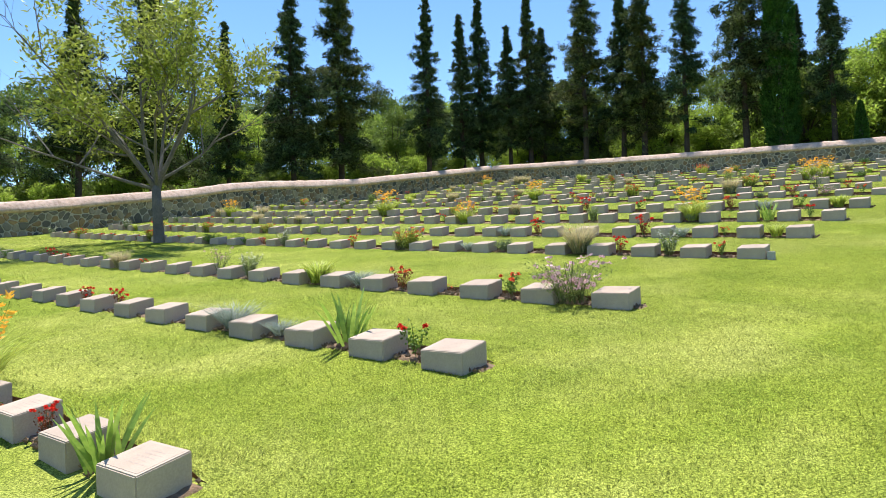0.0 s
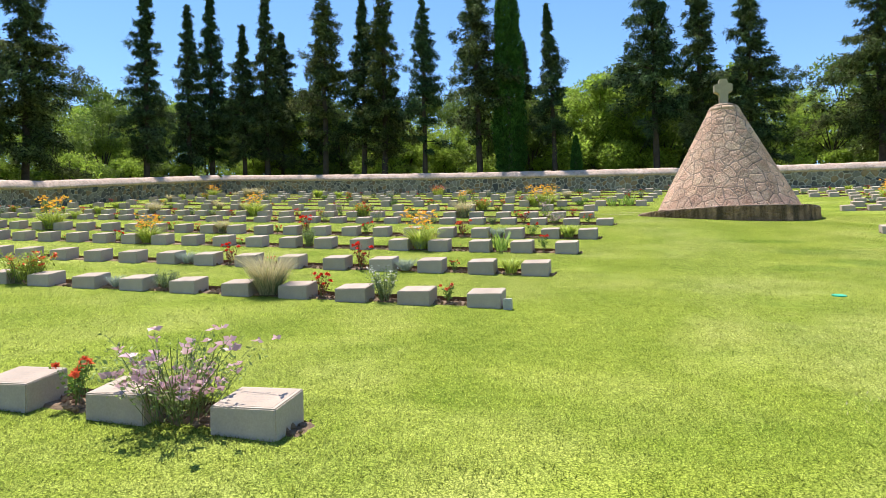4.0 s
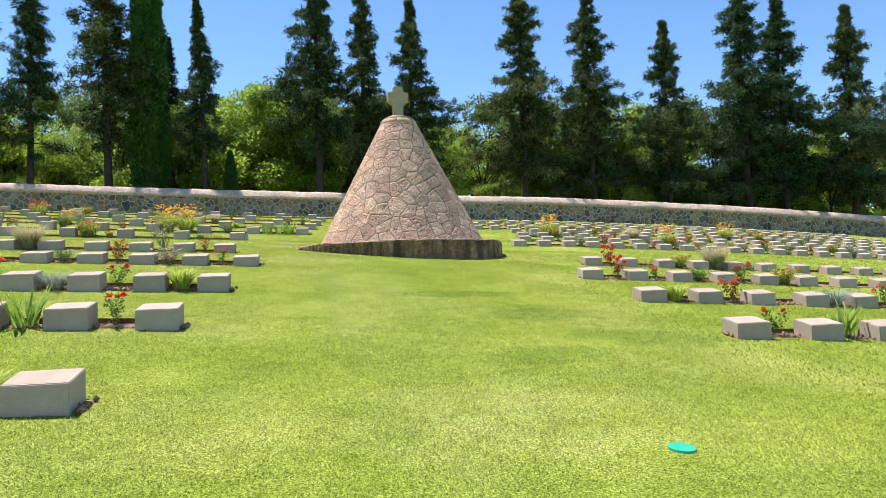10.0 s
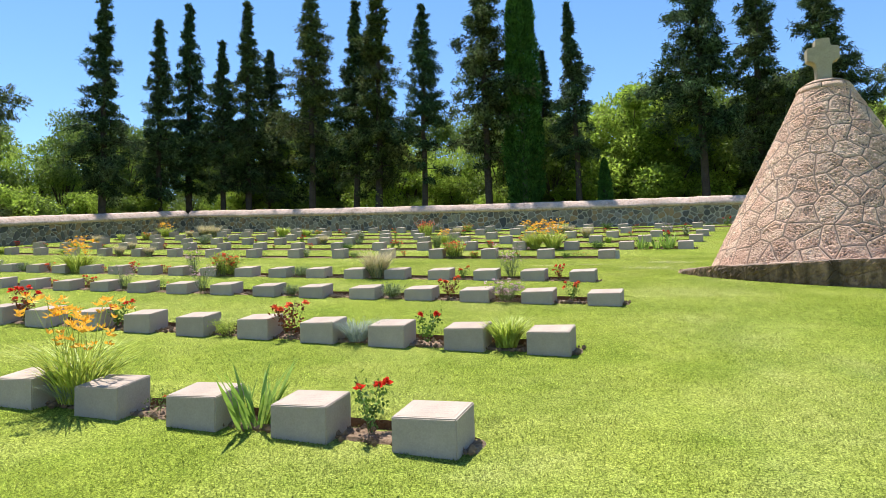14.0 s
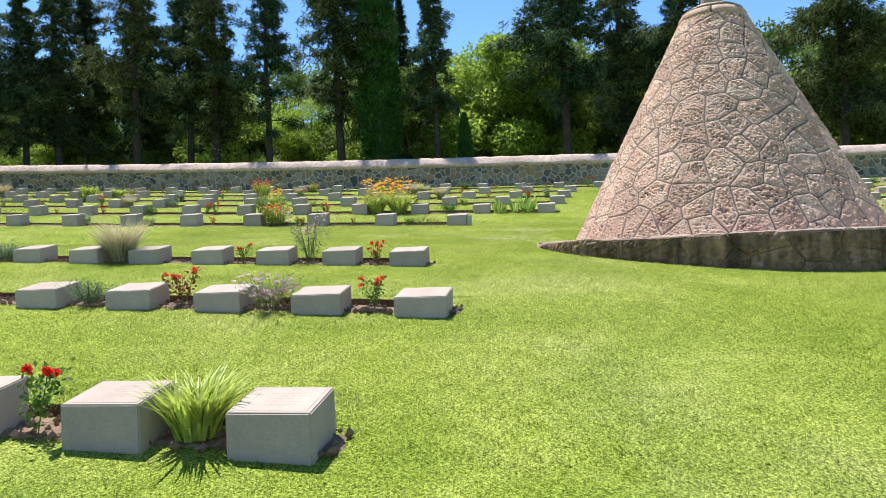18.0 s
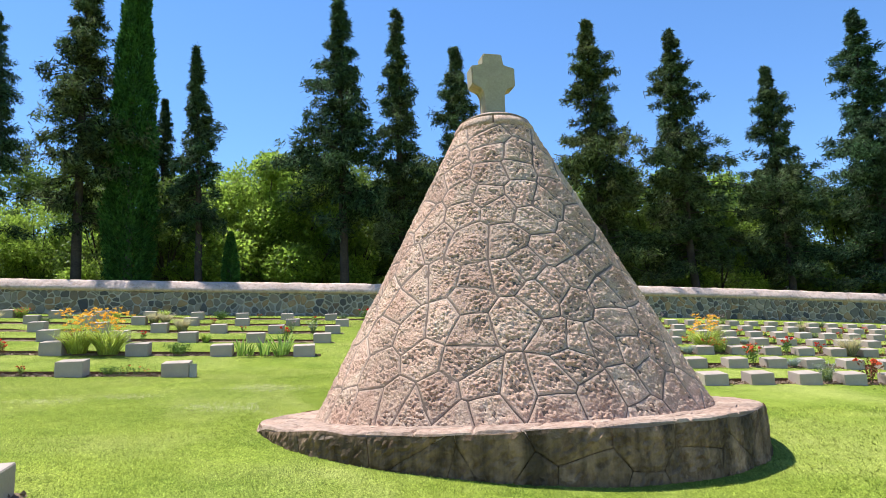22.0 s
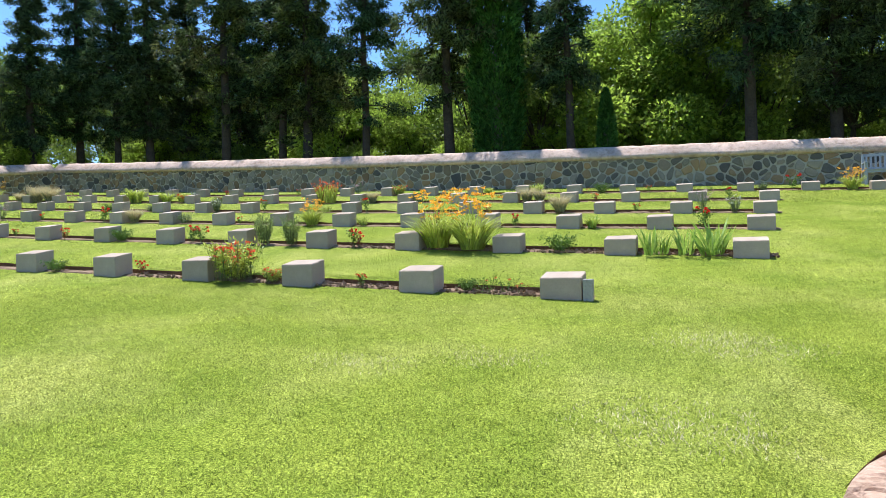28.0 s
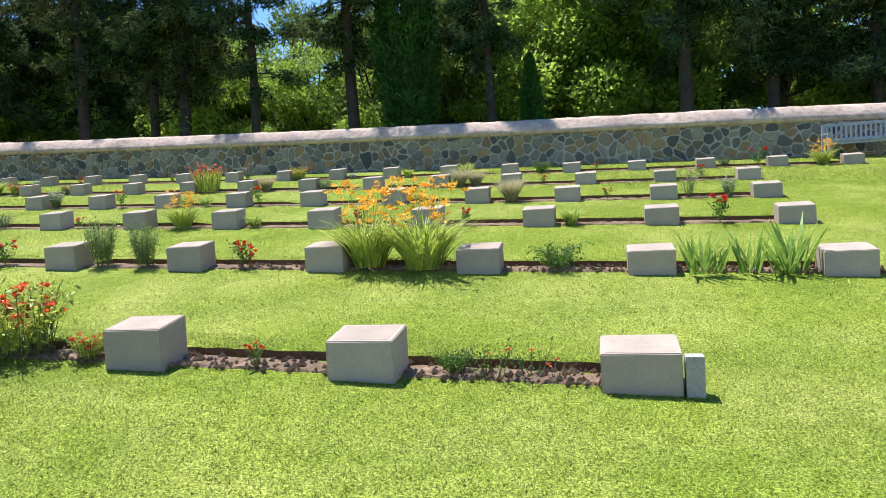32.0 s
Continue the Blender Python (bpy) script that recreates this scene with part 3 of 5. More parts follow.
# plinth: a round drum with an uneven rim, its side darker than its top
def ring_part(name, rings, material, label, seed, n=150, smooth=True):
    rnd = random.Random(seed)
    bm = bmesh.new()
    ringv = [[bm.verts.new((PL_C.x + (rad + rnd.uniform(-w, w)) * math.cos(k * math.tau / n), PL_C.y + (rad + rnd.uniform(-w, w)) * math.sin(k * math.tau / n), z + rnd.uniform(-w, w) * 0.5)) for k in range(n)] for rad, z, w in rings]
    for a, b in zip(ringv, ringv[1:]):
        for k in range(n):
            bm.faces.new((a[k], a[(k + 1) % n], b[(k + 1) % n], b[k]))
    part(name, bm, material, monument, label, smooth)


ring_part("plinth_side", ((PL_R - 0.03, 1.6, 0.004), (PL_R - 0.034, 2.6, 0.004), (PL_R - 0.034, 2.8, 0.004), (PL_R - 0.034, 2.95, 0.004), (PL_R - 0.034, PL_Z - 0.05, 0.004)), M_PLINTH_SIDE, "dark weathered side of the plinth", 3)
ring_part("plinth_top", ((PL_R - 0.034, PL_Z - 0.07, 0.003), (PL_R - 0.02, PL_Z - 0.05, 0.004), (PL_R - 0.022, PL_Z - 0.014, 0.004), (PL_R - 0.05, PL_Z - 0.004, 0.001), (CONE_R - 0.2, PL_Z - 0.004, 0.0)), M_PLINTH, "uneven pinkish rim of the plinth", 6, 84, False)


def ring_cells(count, long, high, rnd):
    """Irregular cells over a band that closes on itself: its length, its height."""
    def dist(a, b):
        d = abs(a[0] - b[0])
        return math.hypot(min(d, long - d), a[1] - b[1])

    pts = spread_points(count, lambda: (rnd.random() * long, rnd.random() * high), dist, rnd)
    for p in pts:
        cell = [(p[0] - 0.8, 0.0), (p[0] + 0.8, 0.0), (p[0] + 0.8, high), (p[0] - 0.8, high)]
        for q in pts:
            if q is not p and dist(p, q) < 1.6 and len(cell) > 2:
                shift = (q[0] - p[0] + long / 2) % long - long / 2
                cell = clip_cell(cell, p, (p[0] + shift, q[1]), 0.003)
        cell = tidy(cell, 0.02)
        if len(cell) > 2:
            yield cell


def plinth_paving():
    rnd = random.Random(21)
    r0, r1 = CONE_R - 0.03, PL_R - 0.002

    def on_top(u, v, proud):
        rad, th = r0 + v, u / 2.2
        mid = MON.lerp(PL_C, max(0.0, (rad - CONE_R) / (PL_R - CONE_R)))
        return (mid.x + rad * math.cos(th), mid.y + rad * math.sin(th), PL_Z + 0.008 + proud - 0.02 * max(0.0, (v - (r1 - r0) + 0.03) / 0.03) ** 2)

    for cell in ring_cells(64, 2.2 * math.tau, r1 - r0, rnd):
        rough_stone("paving_stone", cell, on_top, (M_PAVE,), 0.022, 0.005, 0.016, 0.02, 0.03)

    def on_side(u, v, proud):
        th = u / PL_R
        wave = 0.012 * math.sin(th * 7) + 0.008 * math.sin(th * 17 + 1)
        return (PL_C.x + (PL_R + proud + wave) * math.cos(th), PL_C.y + (PL_R + proud + wave) * math.sin(th), PL_Z - 0.62 + v)

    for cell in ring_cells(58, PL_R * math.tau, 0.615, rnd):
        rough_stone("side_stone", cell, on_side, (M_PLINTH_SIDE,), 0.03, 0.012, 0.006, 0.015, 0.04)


# the cross on top, short and thick
def cross_shape():
    half = [(-0.115, 0.0), (-0.105, 0.27), (-0.135, 0.33), (-0.245, 0.36), (-0.25, 0.58), (-0.11, 0.59), (-0.11, 0.73)]
    out = half + [(-x, z) for x, z in reversed(half)]
    bm = bmesh.new()
    front = [bm.verts.new((x, -0.10, z)) for x, z in out]
    back = [bm.verts.new((x, 0.10, z)) for x, z in out]
    bm.faces.new(front)
    bm.faces.new(list(reversed(back)))
    for i in range(len(out)):
        j = (i + 1) % len(out)
        bm.faces.new((front[j], front[i], back[i], back[j]))
    bmesh.ops.bevel(bm, geom=list(bm.edges), offset=0.012, segments=2, affect="EDGES")
    return bm


cross = part("stone_cross", cross_shape(), M_CROSS, None)
cross.matrix_world = pose(MON.x, MON.y, TOP_Z + 0.19, 0, 0, 6)
cross.parent = monument
tagged(cross, "short thick cross of yellowish limestone")

# ---- headstones ----
ROWS_FRONT = (1.62, 3.72, 5.95, 10.02, 12.30, 14.66, 17.05, 19.12, 21.40)  # y of each row's middle
ROW_END = (-3.17, -2.92, -2.74, -2.55, -2.40, -2.27, -2.14, -1.95, -2.58)  # x of the last stone by the aisle
ROWS_BACK = (28.32, 30.92, 33.54, 35.95, 38.55, 41.2)
END_BACK = (-3.165, -1.39, -1.15, -0.97, -0.75, 1.85)
ROWS_RIGHT = (11.86, 14.22, 16.62, 19.10, 21.55, 26.82, 28.75, 30.9, 33.1, 35.3, 37.5, 39.8)
END_RIGHT = (3.26, 3.44, 3.62, 3.80, 4.85, 4.84, 5.6, 6.2, 6.6, 5.6, 5.2, 5.3)


def left_face(y):
    return LEFT_A + LEFT_B * y


SW, SD, SH, SLOPE = 0.372, 0.28, 0.23, 0.05  # width, depth, height at the front, rise of the top


def headstone_shape(w=SW, d=SD, h0=SH, h1=SH + SLOPE):
    bm = bmesh.new()
    vs = [bm.verts.new(p) for p in ((-w / 2, -d / 2, -0.12), (w / 2, -d / 2, -0.12), (w / 2, d / 2, -0.12), (-w / 2, d / 2, -0.12),
                                    (-w / 2, -d / 2, h0), (w / 2, -d / 2, h0), (w / 2, d / 2, h1), (-w / 2, d / 2, h1))]
    for f in ((3, 2, 1, 0), (4, 5, 6, 7), (0, 1, 5, 4), (1, 2, 6, 5), (2, 3, 7, 6), (3, 0, 4, 7)):
        bm.faces.new([vs[i] for i in f])
    bmesh.ops.bevel(bm, geom=list(bm.edges), offset=0.006, segments=2, affect="EDGES")
    return bm


def top_z(y):
    return SH + SLOPE / 2 + y * SLOPE / SD


def bar(bm, x0, x1, y0, y1, lift, skew=0.0):
    vs = [bm.verts.new((x, y, top_z(y) + lift)) for x, y in ((x0, y0 - skew), (x1, y0 + skew), (x1, y1 + skew), (x0, y1 - skew))]
    bm.faces.new(vs)


def make_headstone(variant):
    rnd = random.Random(variant)
    root = new("headstone")
    part("block", headstone_shape(), M_STONE, root)
    bm = bmesh.new()
    box_bm(bm, SW - 0.05, SD - 0.04, 0.010, 0, 0, 0, 0.0, Matrix.Translation((0, 0, top_z(0) - 0.0088)) @ Matrix.Rotation(math.atan2(SLOPE, SD), 4, "X"))
    panel = part("inscription_panel", bm, M_PANEL, root, "raised smoother panel on the sloping top")
    bm = bmesh.new()
    lift = 0.0019
    bar(bm, -0.128, -0.122, -0.01, 0.075, lift)
    bar(bm, -0.147, -0.103, 0.045, 0.051, lift)
    part("carved_cross", bm, M_CARVED, panel, "thin cross cut into the panel")
    bm = bmesh.new()
    for k in range(5):
        y = 0.062 - k * 0.03
        x, end = -0.075 + rnd.uniform(0, 0.04), 0.13 - rnd.uniform(0, 0.05)
        while x < end:
            wd = rnd.uniform(0.015, 0.04)
            bar(bm, x, min(x + wd, end), y - 0.004, y + 0.004, lift)
            x += wd + 0.01
    tagged(part("inscription", bm, M_WRITING, panel, "faint unreadable lines of carved writing"), kind="stuff")
    tagged(root, "low pale stone headstone block with a sloping inscribed top", "headstone", "headstones in rows on the lawn")
    root.matrix_basis = pose(0, 0, -30)
    return root


spots = []  # every headstone: x, y, turn
rnd = random.Random(8)
for y, x0 in zip(ROWS_FRONT, ROW_END):
    x = x0
    while x > left_face(y) + 1.6:
        spots.append((x, y + rnd.uniform(-0.02, 0.02), rnd.uniform(-1.2, 1.2)))
        x -= 0.76 + rnd.uniform(-0.02, 0.02)
for y, x0 in zip(ROWS_BACK, END_BACK):
    x = x0
    while x > left_face(y) + 1.5:
        spots.append((x, y + rnd.uniform(-0.02, 0.02), rnd.uniform(-1.2, 1.2)))
        x -= (1.51 if y < 29 else 1.555 if y < 31 else 1.53 if y < 34 else 1.505) + rnd.uniform(-0.02, 0.02)
for r, (y, x0) in enumerate(zip(ROWS_RIGHT, END_RIGHT)):
    x = x0
    while x < 27:
        spots.append((x, y + rnd.uniform(-0.02, 0.02), rnd.uniform(-1.2, 1.2)))
        x += (0.82 if r < 5 else 0.76) + rnd.uniform(-0.02, 0.02)


RISE = dict(zip(ROWS_FRONT, (0.155, 0.141, 0.147, 0.156, 0.182, 0.196, 0.204, 0.145, 0.158)))  # a stone's front edge over the turf


def stone_pose(x, y, turn):
    """The stones are set level, however the lawn slopes; those of the upper plot are a little larger."""
    row = min(RISE, key=lambda r: abs(r - y))
    upper = y > 24 and x < 3
    rise = 0.215 + 0.013 * min(3.0, max(0.0, -3.2 - x)) if upper else 0.165 if x > 0 or y > 24 else RISE[row]
    m = Matrix.Translation((x, y, h_at(x, y - SD / 2) + rise - SH)) @ Matrix.Rotation(radians(turn), 4, "Z")
    return m @ Matrix.Diagonal((1.09, 1.0, 1.0, 1.0)) if upper else m


# the stones that stand nearest to the aisle are things, those far off are one piece
order = sorted(spots, key=lambda s: abs(s[0]) + 0.35 * max(0.0, s[1] - 24) + (3 if s[0] > 0 else 0))
kinds = [make_headstone(v) for v in range(4)]
for k, (x, y, turn) in enumerate(order[:296]):
    if k < 4:
        kinds[k].matrix_basis = stone_pose(x, y, turn)
    else:
        copy_thing(kinds[k % 4], Matrix()).matrix_basis = stone_pose(x, y, turn)
verts, faces = [], []
bm = headstone_shape()
base_v, base_f = [v.co.copy() for v in bm.verts], [[v.index for v in f.verts] for f in bm.faces]
bm.verts.index_update()
base_f = [[v.index for v in f.verts] for f in bm.faces]
bm.free()
for x, y, turn in order[296:]:
    m, o = stone_pose(x, y, turn), len(verts)
    verts += [tuple(m @ v) for v in base_v]
    faces += [[o + i for i in f] for f in base_f]
M_STONE_FAR = surface("headstone_stone_far", (0.36, 0.288, 0.232), (0.495, 0.405, 0.33), 4, 90, 0.9, 0.25, 0.006, island=0.10)
tagged(raw("distant_headstones", verts, faces, M_STONE_FAR), "rows of low pale headstones far across the lawn", "headstones", kind="stuff")

# ---- trees ----
def per_tree(m):
    """Each tree of a kind leans to blue-green or to olive brown."""
    nt = m.node_tree
    bsdf = nt.nodes["Principled BSDF"]
    was = bsdf.inputs["Base Color"].links[0].from_socket
    tint = ramp_node(nt, nt.nodes.new("ShaderNodeObjectInfo").outputs["Random"], [(0.0, (0.72, 0.92, 0.95)), (0.5, (0.95, 1.0, 0.95)), (1.0, (1.2, 1.1, 0.85))])
    col = mix_node(nt, 1.0, was, tint, "MULTIPLY")
    for link in list(nt.links):
        if link.from_socket == was and link.to_node != col.node:
            nt.links.new(col, link.to_socket)
    return m


M_NEEDLE = per_tree(surface("conifer_needles", (0.007, 0.019, 0.010), (0.13, 0.185, 0.072), 0.5, 7, 0.7, 0, island=0.85, stain=(0.20, 0.165, 0.09), stain_scale=0.45, stain_amount=0.35, leafy=0.26, spec=0.08))
M_CYPRESS = surface("cypress_scales", (0.010, 0.042, 0.010), (0.095, 0.22, 0.04), 1.6, 12, 0.75, 0, island=0.6, leafy=0.25, spec=0.15)
M_LEAF = surface("broad_leaves", (0.125, 0.225, 0.024), (0.42, 0.53, 0.085), 0.4, 6, 0.5, 0, island=0.45, leafy=0.68)
M_LEAF_DARK = surface("dark_broad_leaves", (0.06, 0.115, 0.018), (0.24, 0.32, 0.06), 0.4, 6, 0.55, 0, island=0.4, leafy=0.45)
M_YOUNG = surface("yellow_green_leaves", (0.13, 0.18, 0.02), (0.40, 0.44, 0.085), 0.8, 8, 0.55, 0, island=0.45, leafy=0.4)
M_BARK = surface("dark_bark", (0.025, 0.02, 0.016), (0.10, 0.08, 0.06), 3, 20, 0.95, 1.0, 0.03, tex="Object")
M_BARK_GREY = surface("grey_bark", (0.075, 0.068, 0.06), (0.20, 0.18, 0.16), 3, 30, 0.9, 0.8, 0.02)


def leaf_quads(rs, centres, ways, length, width, curl=0.25):
    """Pointed leaves at centres along ways; arrays of shape (n, 3)."""
    n = len(centres)
    ways = ways / np.maximum(np.linalg.norm(ways, axis=1, keepdims=True), 1e-6)
    side = np.cross(ways, rs.normal(size=(n, 3)))
    side /= np.maximum(np.linalg.norm(side, axis=1, keepdims=True), 1e-6)
    up = np.cross(side, ways)
    L = (length * rs.uniform(0.7, 1.3, n))[:, None]
    Wd = (width * rs.uniform(0.7, 1.3, n))[:, None]
    a = centres
    c = centres + ways * L
    m = centres + ways * L * 0.45 + up * L * curl * rs.uniform(-0.5, 0.5, n)[:, None]
    return np.stack([a, m + side * Wd / 2, c, m - side * Wd / 2], 1)


def sprays(rs, centres, ways, length, width):
    """Narrow needle sprays, one triangle each, at centres along ways."""
    q = leaf_quads(rs, centres, ways, length, width)
    a, c = q[:, 0], q[:, 2]
    side = (q[:, 1] - q[:, 3]) / 2
    return np.stack([a + side, a - side, c], 1)


def tube(bm, pts, radii, seg=5):
    """A tapered tube through points."""
    rings = []
    for i, p in enumerate(pts):
        d = (pts[min(i + 1, len(pts) - 1)] - pts[max(i - 1, 0)]).normalized()
        x = d.orthogonal().normalized()
        y = d.cross(x)
        rings.append([bm.verts.new(p + (x * math.cos(k * math.tau / seg) + y * math.sin(k * math.tau / seg)) * radii[i]) for k in range(seg)])
    for a, b in zip(rings, rings[1:]):
        for k in range(seg):
            bm.faces.new((a[k], a[(k + 1) % seg], b[(k + 1) % seg], b[k]))
    bm.faces.new(rings[-1])


def conifer(seed, height, radius, bare=0.12, power=0.8, gaps=0.2, leaf=0.34, droop=0.35, lean=0.0, open_low=0.5, label=""):
    """A ragged conifer: trunk, tiers of boughs, hanging sprays."""
    rnd, rs = random.Random(seed), np.random.RandomState(seed)
    root = new("conifer")
    bm = bmesh.new()
    n = 9
    trunk = [Vector((lean * (k / n) ** 2 + rnd.uniform(-0.05, 0.05), rnd.uniform(-0.05, 0.05), -0.4 + (height + 0.2) * k / n)) for k in range(n + 1)]
    tube(bm, trunk, [0.18 * (1 - k / n) ** 0.8 * height / 13 + 0.015 for k in range(n + 1)], 8)
    limb = bmesh.new()
    cent, way = [], []
    z = height * bare
    knots = (0, 0.35, 0.7, 1.0)
    while z < height * 0.99:
        t = (z / height - bare) / (1 - bare)
        # the crown widens quickly, then narrows to a thin leader, in uneven lumps
        wide = radius * min(1.0, 0.6 + t * 2.4) * max(0.035, 1 - t) ** power + 0.06
        for _ in range(rnd.choice((3, 4, 4, 5))):
            if rnd.random() < gaps + open_low * max(0.0, 1 - t / 0.28):
                continue
            az = rnd.uniform(0, math.tau)
            lump = noise.noise(Vector((math.cos(az) * 1.3 + seed, math.sin(az) * 1.3, z * 0.55)))
            ln = wide * (1.0 + 0.9 * lump) * rnd.uniform(0.45, 1.1) * (1.45 if rnd.random() < 0.10 else 1.0)
            rise = rnd.uniform(-0.15, 0.3) + 0.35 * t
            base = Vector((lean * (z / height) ** 2, 0, z))
            pts = [base + Vector((math.cos(az), math.sin(az), 0)) * (ln * s) + Vector((0, 0, ln * (rise * s - droop * s * s + 0.25 * max(0, s - 0.7)))) for s in knots]
            if ln > 0.5:
                tube(limb, pts, [0.035, 0.025, 0.015, 0.006], 3)
            # tufts that hang along the bough, each of many short sprays
            tufts, each = int(3 + 8 * ln), 21
            s = rs.uniform(0.1, 1.0, tufts) ** 0.7
            mid = np.stack([np.interp(s, knots, [v[i] for v in pts]) for i in range(3)], 1)
            mid = mid + rs.normal(size=(tufts, 3)) * (0.05 + 0.15 * ln * (1 - 0.6 * s))[:, None] * [0.8, 0.8, 0.35] - [0, 0, 0.05]
            d0 = np.array([math.cos(az), math.sin(az), 0]) * 0.6 + rs.normal(0, 0.45, (tufts, 3)) + [0, 0, -0.35]
            p = np.repeat(mid, each, 0) + rs.normal(size=(tufts * each, 3)) * np.array([0.085, 0.085, 0.10]) * min(1.0, 0.4 + 0.6 * ln)
            cent.append(p)
            way.append(np.repeat(d0, each, 0) + rs.normal(0, 0.55, (tufts * each, 3)))
        z += rnd.uniform(0.11, 0.24) * (1.2 - 0.5 * t) * height / 13
    part("trunk", bm, M_BARK, root, smooth=True)
    tagged(part("bough_mass", limb, M_BARK, root), kind="stuff")
    cent, way = np.concatenate(cent), np.concatenate(way)
    quads("crown", sprays(rs, cent, way, leaf * 0.9, leaf * 0.22), M_NEEDLE, root)
    tagged(root, label or "tall dark green conifer behind the cemetery wall", "tree", "conifers behind the wall")
    return root


def cypress(seed, height, radius):
    rs = np.random.RandomState(seed)
    root = new("cypress")
    bm = bmesh.new()
    tube(bm, [Vector((0, 0, -0.3)), Vector((0, 0, 1.5)), Vector((0, 0, height * 0.6))], [0.2, 0.17, 0.05], 8)
    part("trunk", bm, M_BARK_GREY, root, smooth=True)
    n = 60000 if height > 5 else 9000
    t = rs.uniform(0, 1, n) ** 0.85
    z = 0.9 + t * (height - 0.9)
    prof = radius * np.minimum(1, 0.78 + t * 1.4) * (1 - t ** 1.7) ** 0.72
    az = rs.uniform(0, math.tau, n)
    lobes = 1 + 0.13 * np.sin(az * 5 + z * 0.9) + 0.12 * np.sin(az * 8 - z * 1.7) + 0.06 * np.sin(az * 3 + z * 4.1)
    r = prof * lobes * rs.uniform(0.70, 1.05, n)
    c = np.stack([r * np.cos(az), r * np.sin(az), z], 1)
    d = np.stack([np.cos(az) * 0.7 + rs.normal(0, 0.45, n), np.sin(az) * 0.7 + rs.normal(0, 0.45, n), 0.8 + rs.normal(0, 0.45, n)], 1)
    quads("crown", sprays(rs, c, d, min(0.17, radius * 0.3), min(0.075, radius * 0.14)), M_CYPRESS, root)
    return tagged(root, "narrow columnar dark green cypress behind the wall", "tree")


def broadleaf(seed, height, radius, leaves, material, name="broadleaf_tree", leaf=0.24, low=0.25):
    rnd, rs = random.Random(seed), np.random.RandomState(seed)
    root = new(name)
    bm = bmesh.new()
    fork = Vector((rnd.uniform(-0.2, 0.2), rnd.uniform(-0.2, 0.2), height * low * 0.8))
    tube(bm, [Vector((0, 0, -0.3)), fork * 0.5, fork], [0.13, 0.11, 0.09], 6)
    clumps = []
    for k in range(rnd.randint(11, 15)):
        az, e = rnd.uniform(0, math.tau), rnd.uniform(0, 1)
        rr = radius * math.sqrt(rnd.uniform(0.05, 1)) * (1 - 0.45 * e)
        c = Vector((rr * math.cos(az), rr * math.sin(az), height * (low + (0.92 - low) * e)))
        clumps.append((c, radius * rnd.uniform(0.25, 0.48)))
        mid = fork.lerp(c, 0.5) + Vector((0, 0, rnd.uniform(-0.3, 0.2)))
        tube(bm, [fork, mid, c], [0.06, 0.04, 0.012], 4)
    part("trunk", bm, M_BARK, root)
    cs, ds = [], []
    for c, r in clumps:
        k = int(leaves / len(clumps))
        v = rs.normal(size=(k, 3))
        v /= np.linalg.norm(v, axis=1, keepdims=True)
        cs.append(np.array(c) + v * (r * rs.uniform(0.35, 1.15, k) ** 0.6)[:, None] * [1, 1, 0.75])
        ds.append(v + rs.normal(0, 0.8, (k, 3)) + [0, 0, -0.2])
    quads("crown", sprays(rs, np.concatenate(cs), np.concatenate(ds), leaf * 1.1, leaf * 0.8), material, root)
    return root


def plant_tree(kind, x, y, scale=1.0, turn=0.0, first=False):
    m = Matrix.Translation((x, y, h_at(x, y))) @ Matrix.Rotation(turn, 4, "Z") @ Matrix.Scale(scale, 4)
    if first:
        kind.matrix_basis = m
        return kind
    made = copy_thing(kind, m)
    made.matrix_basis = m
    return made


def grove(kinds, places, rnd):
    """Plants kinds in turn at places of (x, y, scale, which kind)."""
    used = set()
    for x, y, s, k in places:
        plant_tree(kinds[k], x, y, s, rnd.uniform(0, math.tau), k not in used)
        used.add(k)


rnd = random.Random(31)
firs = [conifer(101, 13.0, 2.7, 0.21, 1.25, 0.15, 0.22, open_low=0.5, label="tall ragged dark green conifer behind the cemetery wall"),
        conifer(102, 13.0, 2.5, 0.20, 1.15, 0.27, 0.21, 0.30, open_low=0.55, label="thin open conifer with bare lower trunk behind the wall"),
        conifer(103, 14.0, 3.2, 0.15, 1.05, 0.12, 0.23, 0.30, open_low=0.4, label="broad dense conifer with drooping boughs behind the wall"),
        conifer(104, 12.0, 1.75, 0.25, 1.25, 0.18, 0.21, 0.50, 0.45, label="slender conifer with a curved thin tip behind the wall"),
        conifer(105, 13.5, 2.05, 0.16, 1.05, 0.18, 0.22, 0.35, open_low=0.5, label="narrow spire-like conifer with ragged outline behind the wall")]
# along the back wall, then along the side wall: x, y, height in metres over 13, kind
BACK_ROW = 1.045  # the row stands this much farther off than its bearings are given for


def set_back(x, y):
    """Moves a tree of the back row outward along its bearing from the middle of the walk."""
    return (-1.5 + (x + 1.5) * BACK_ROW, y + 1.5) if y > 46 and x > -30 else (x, y)


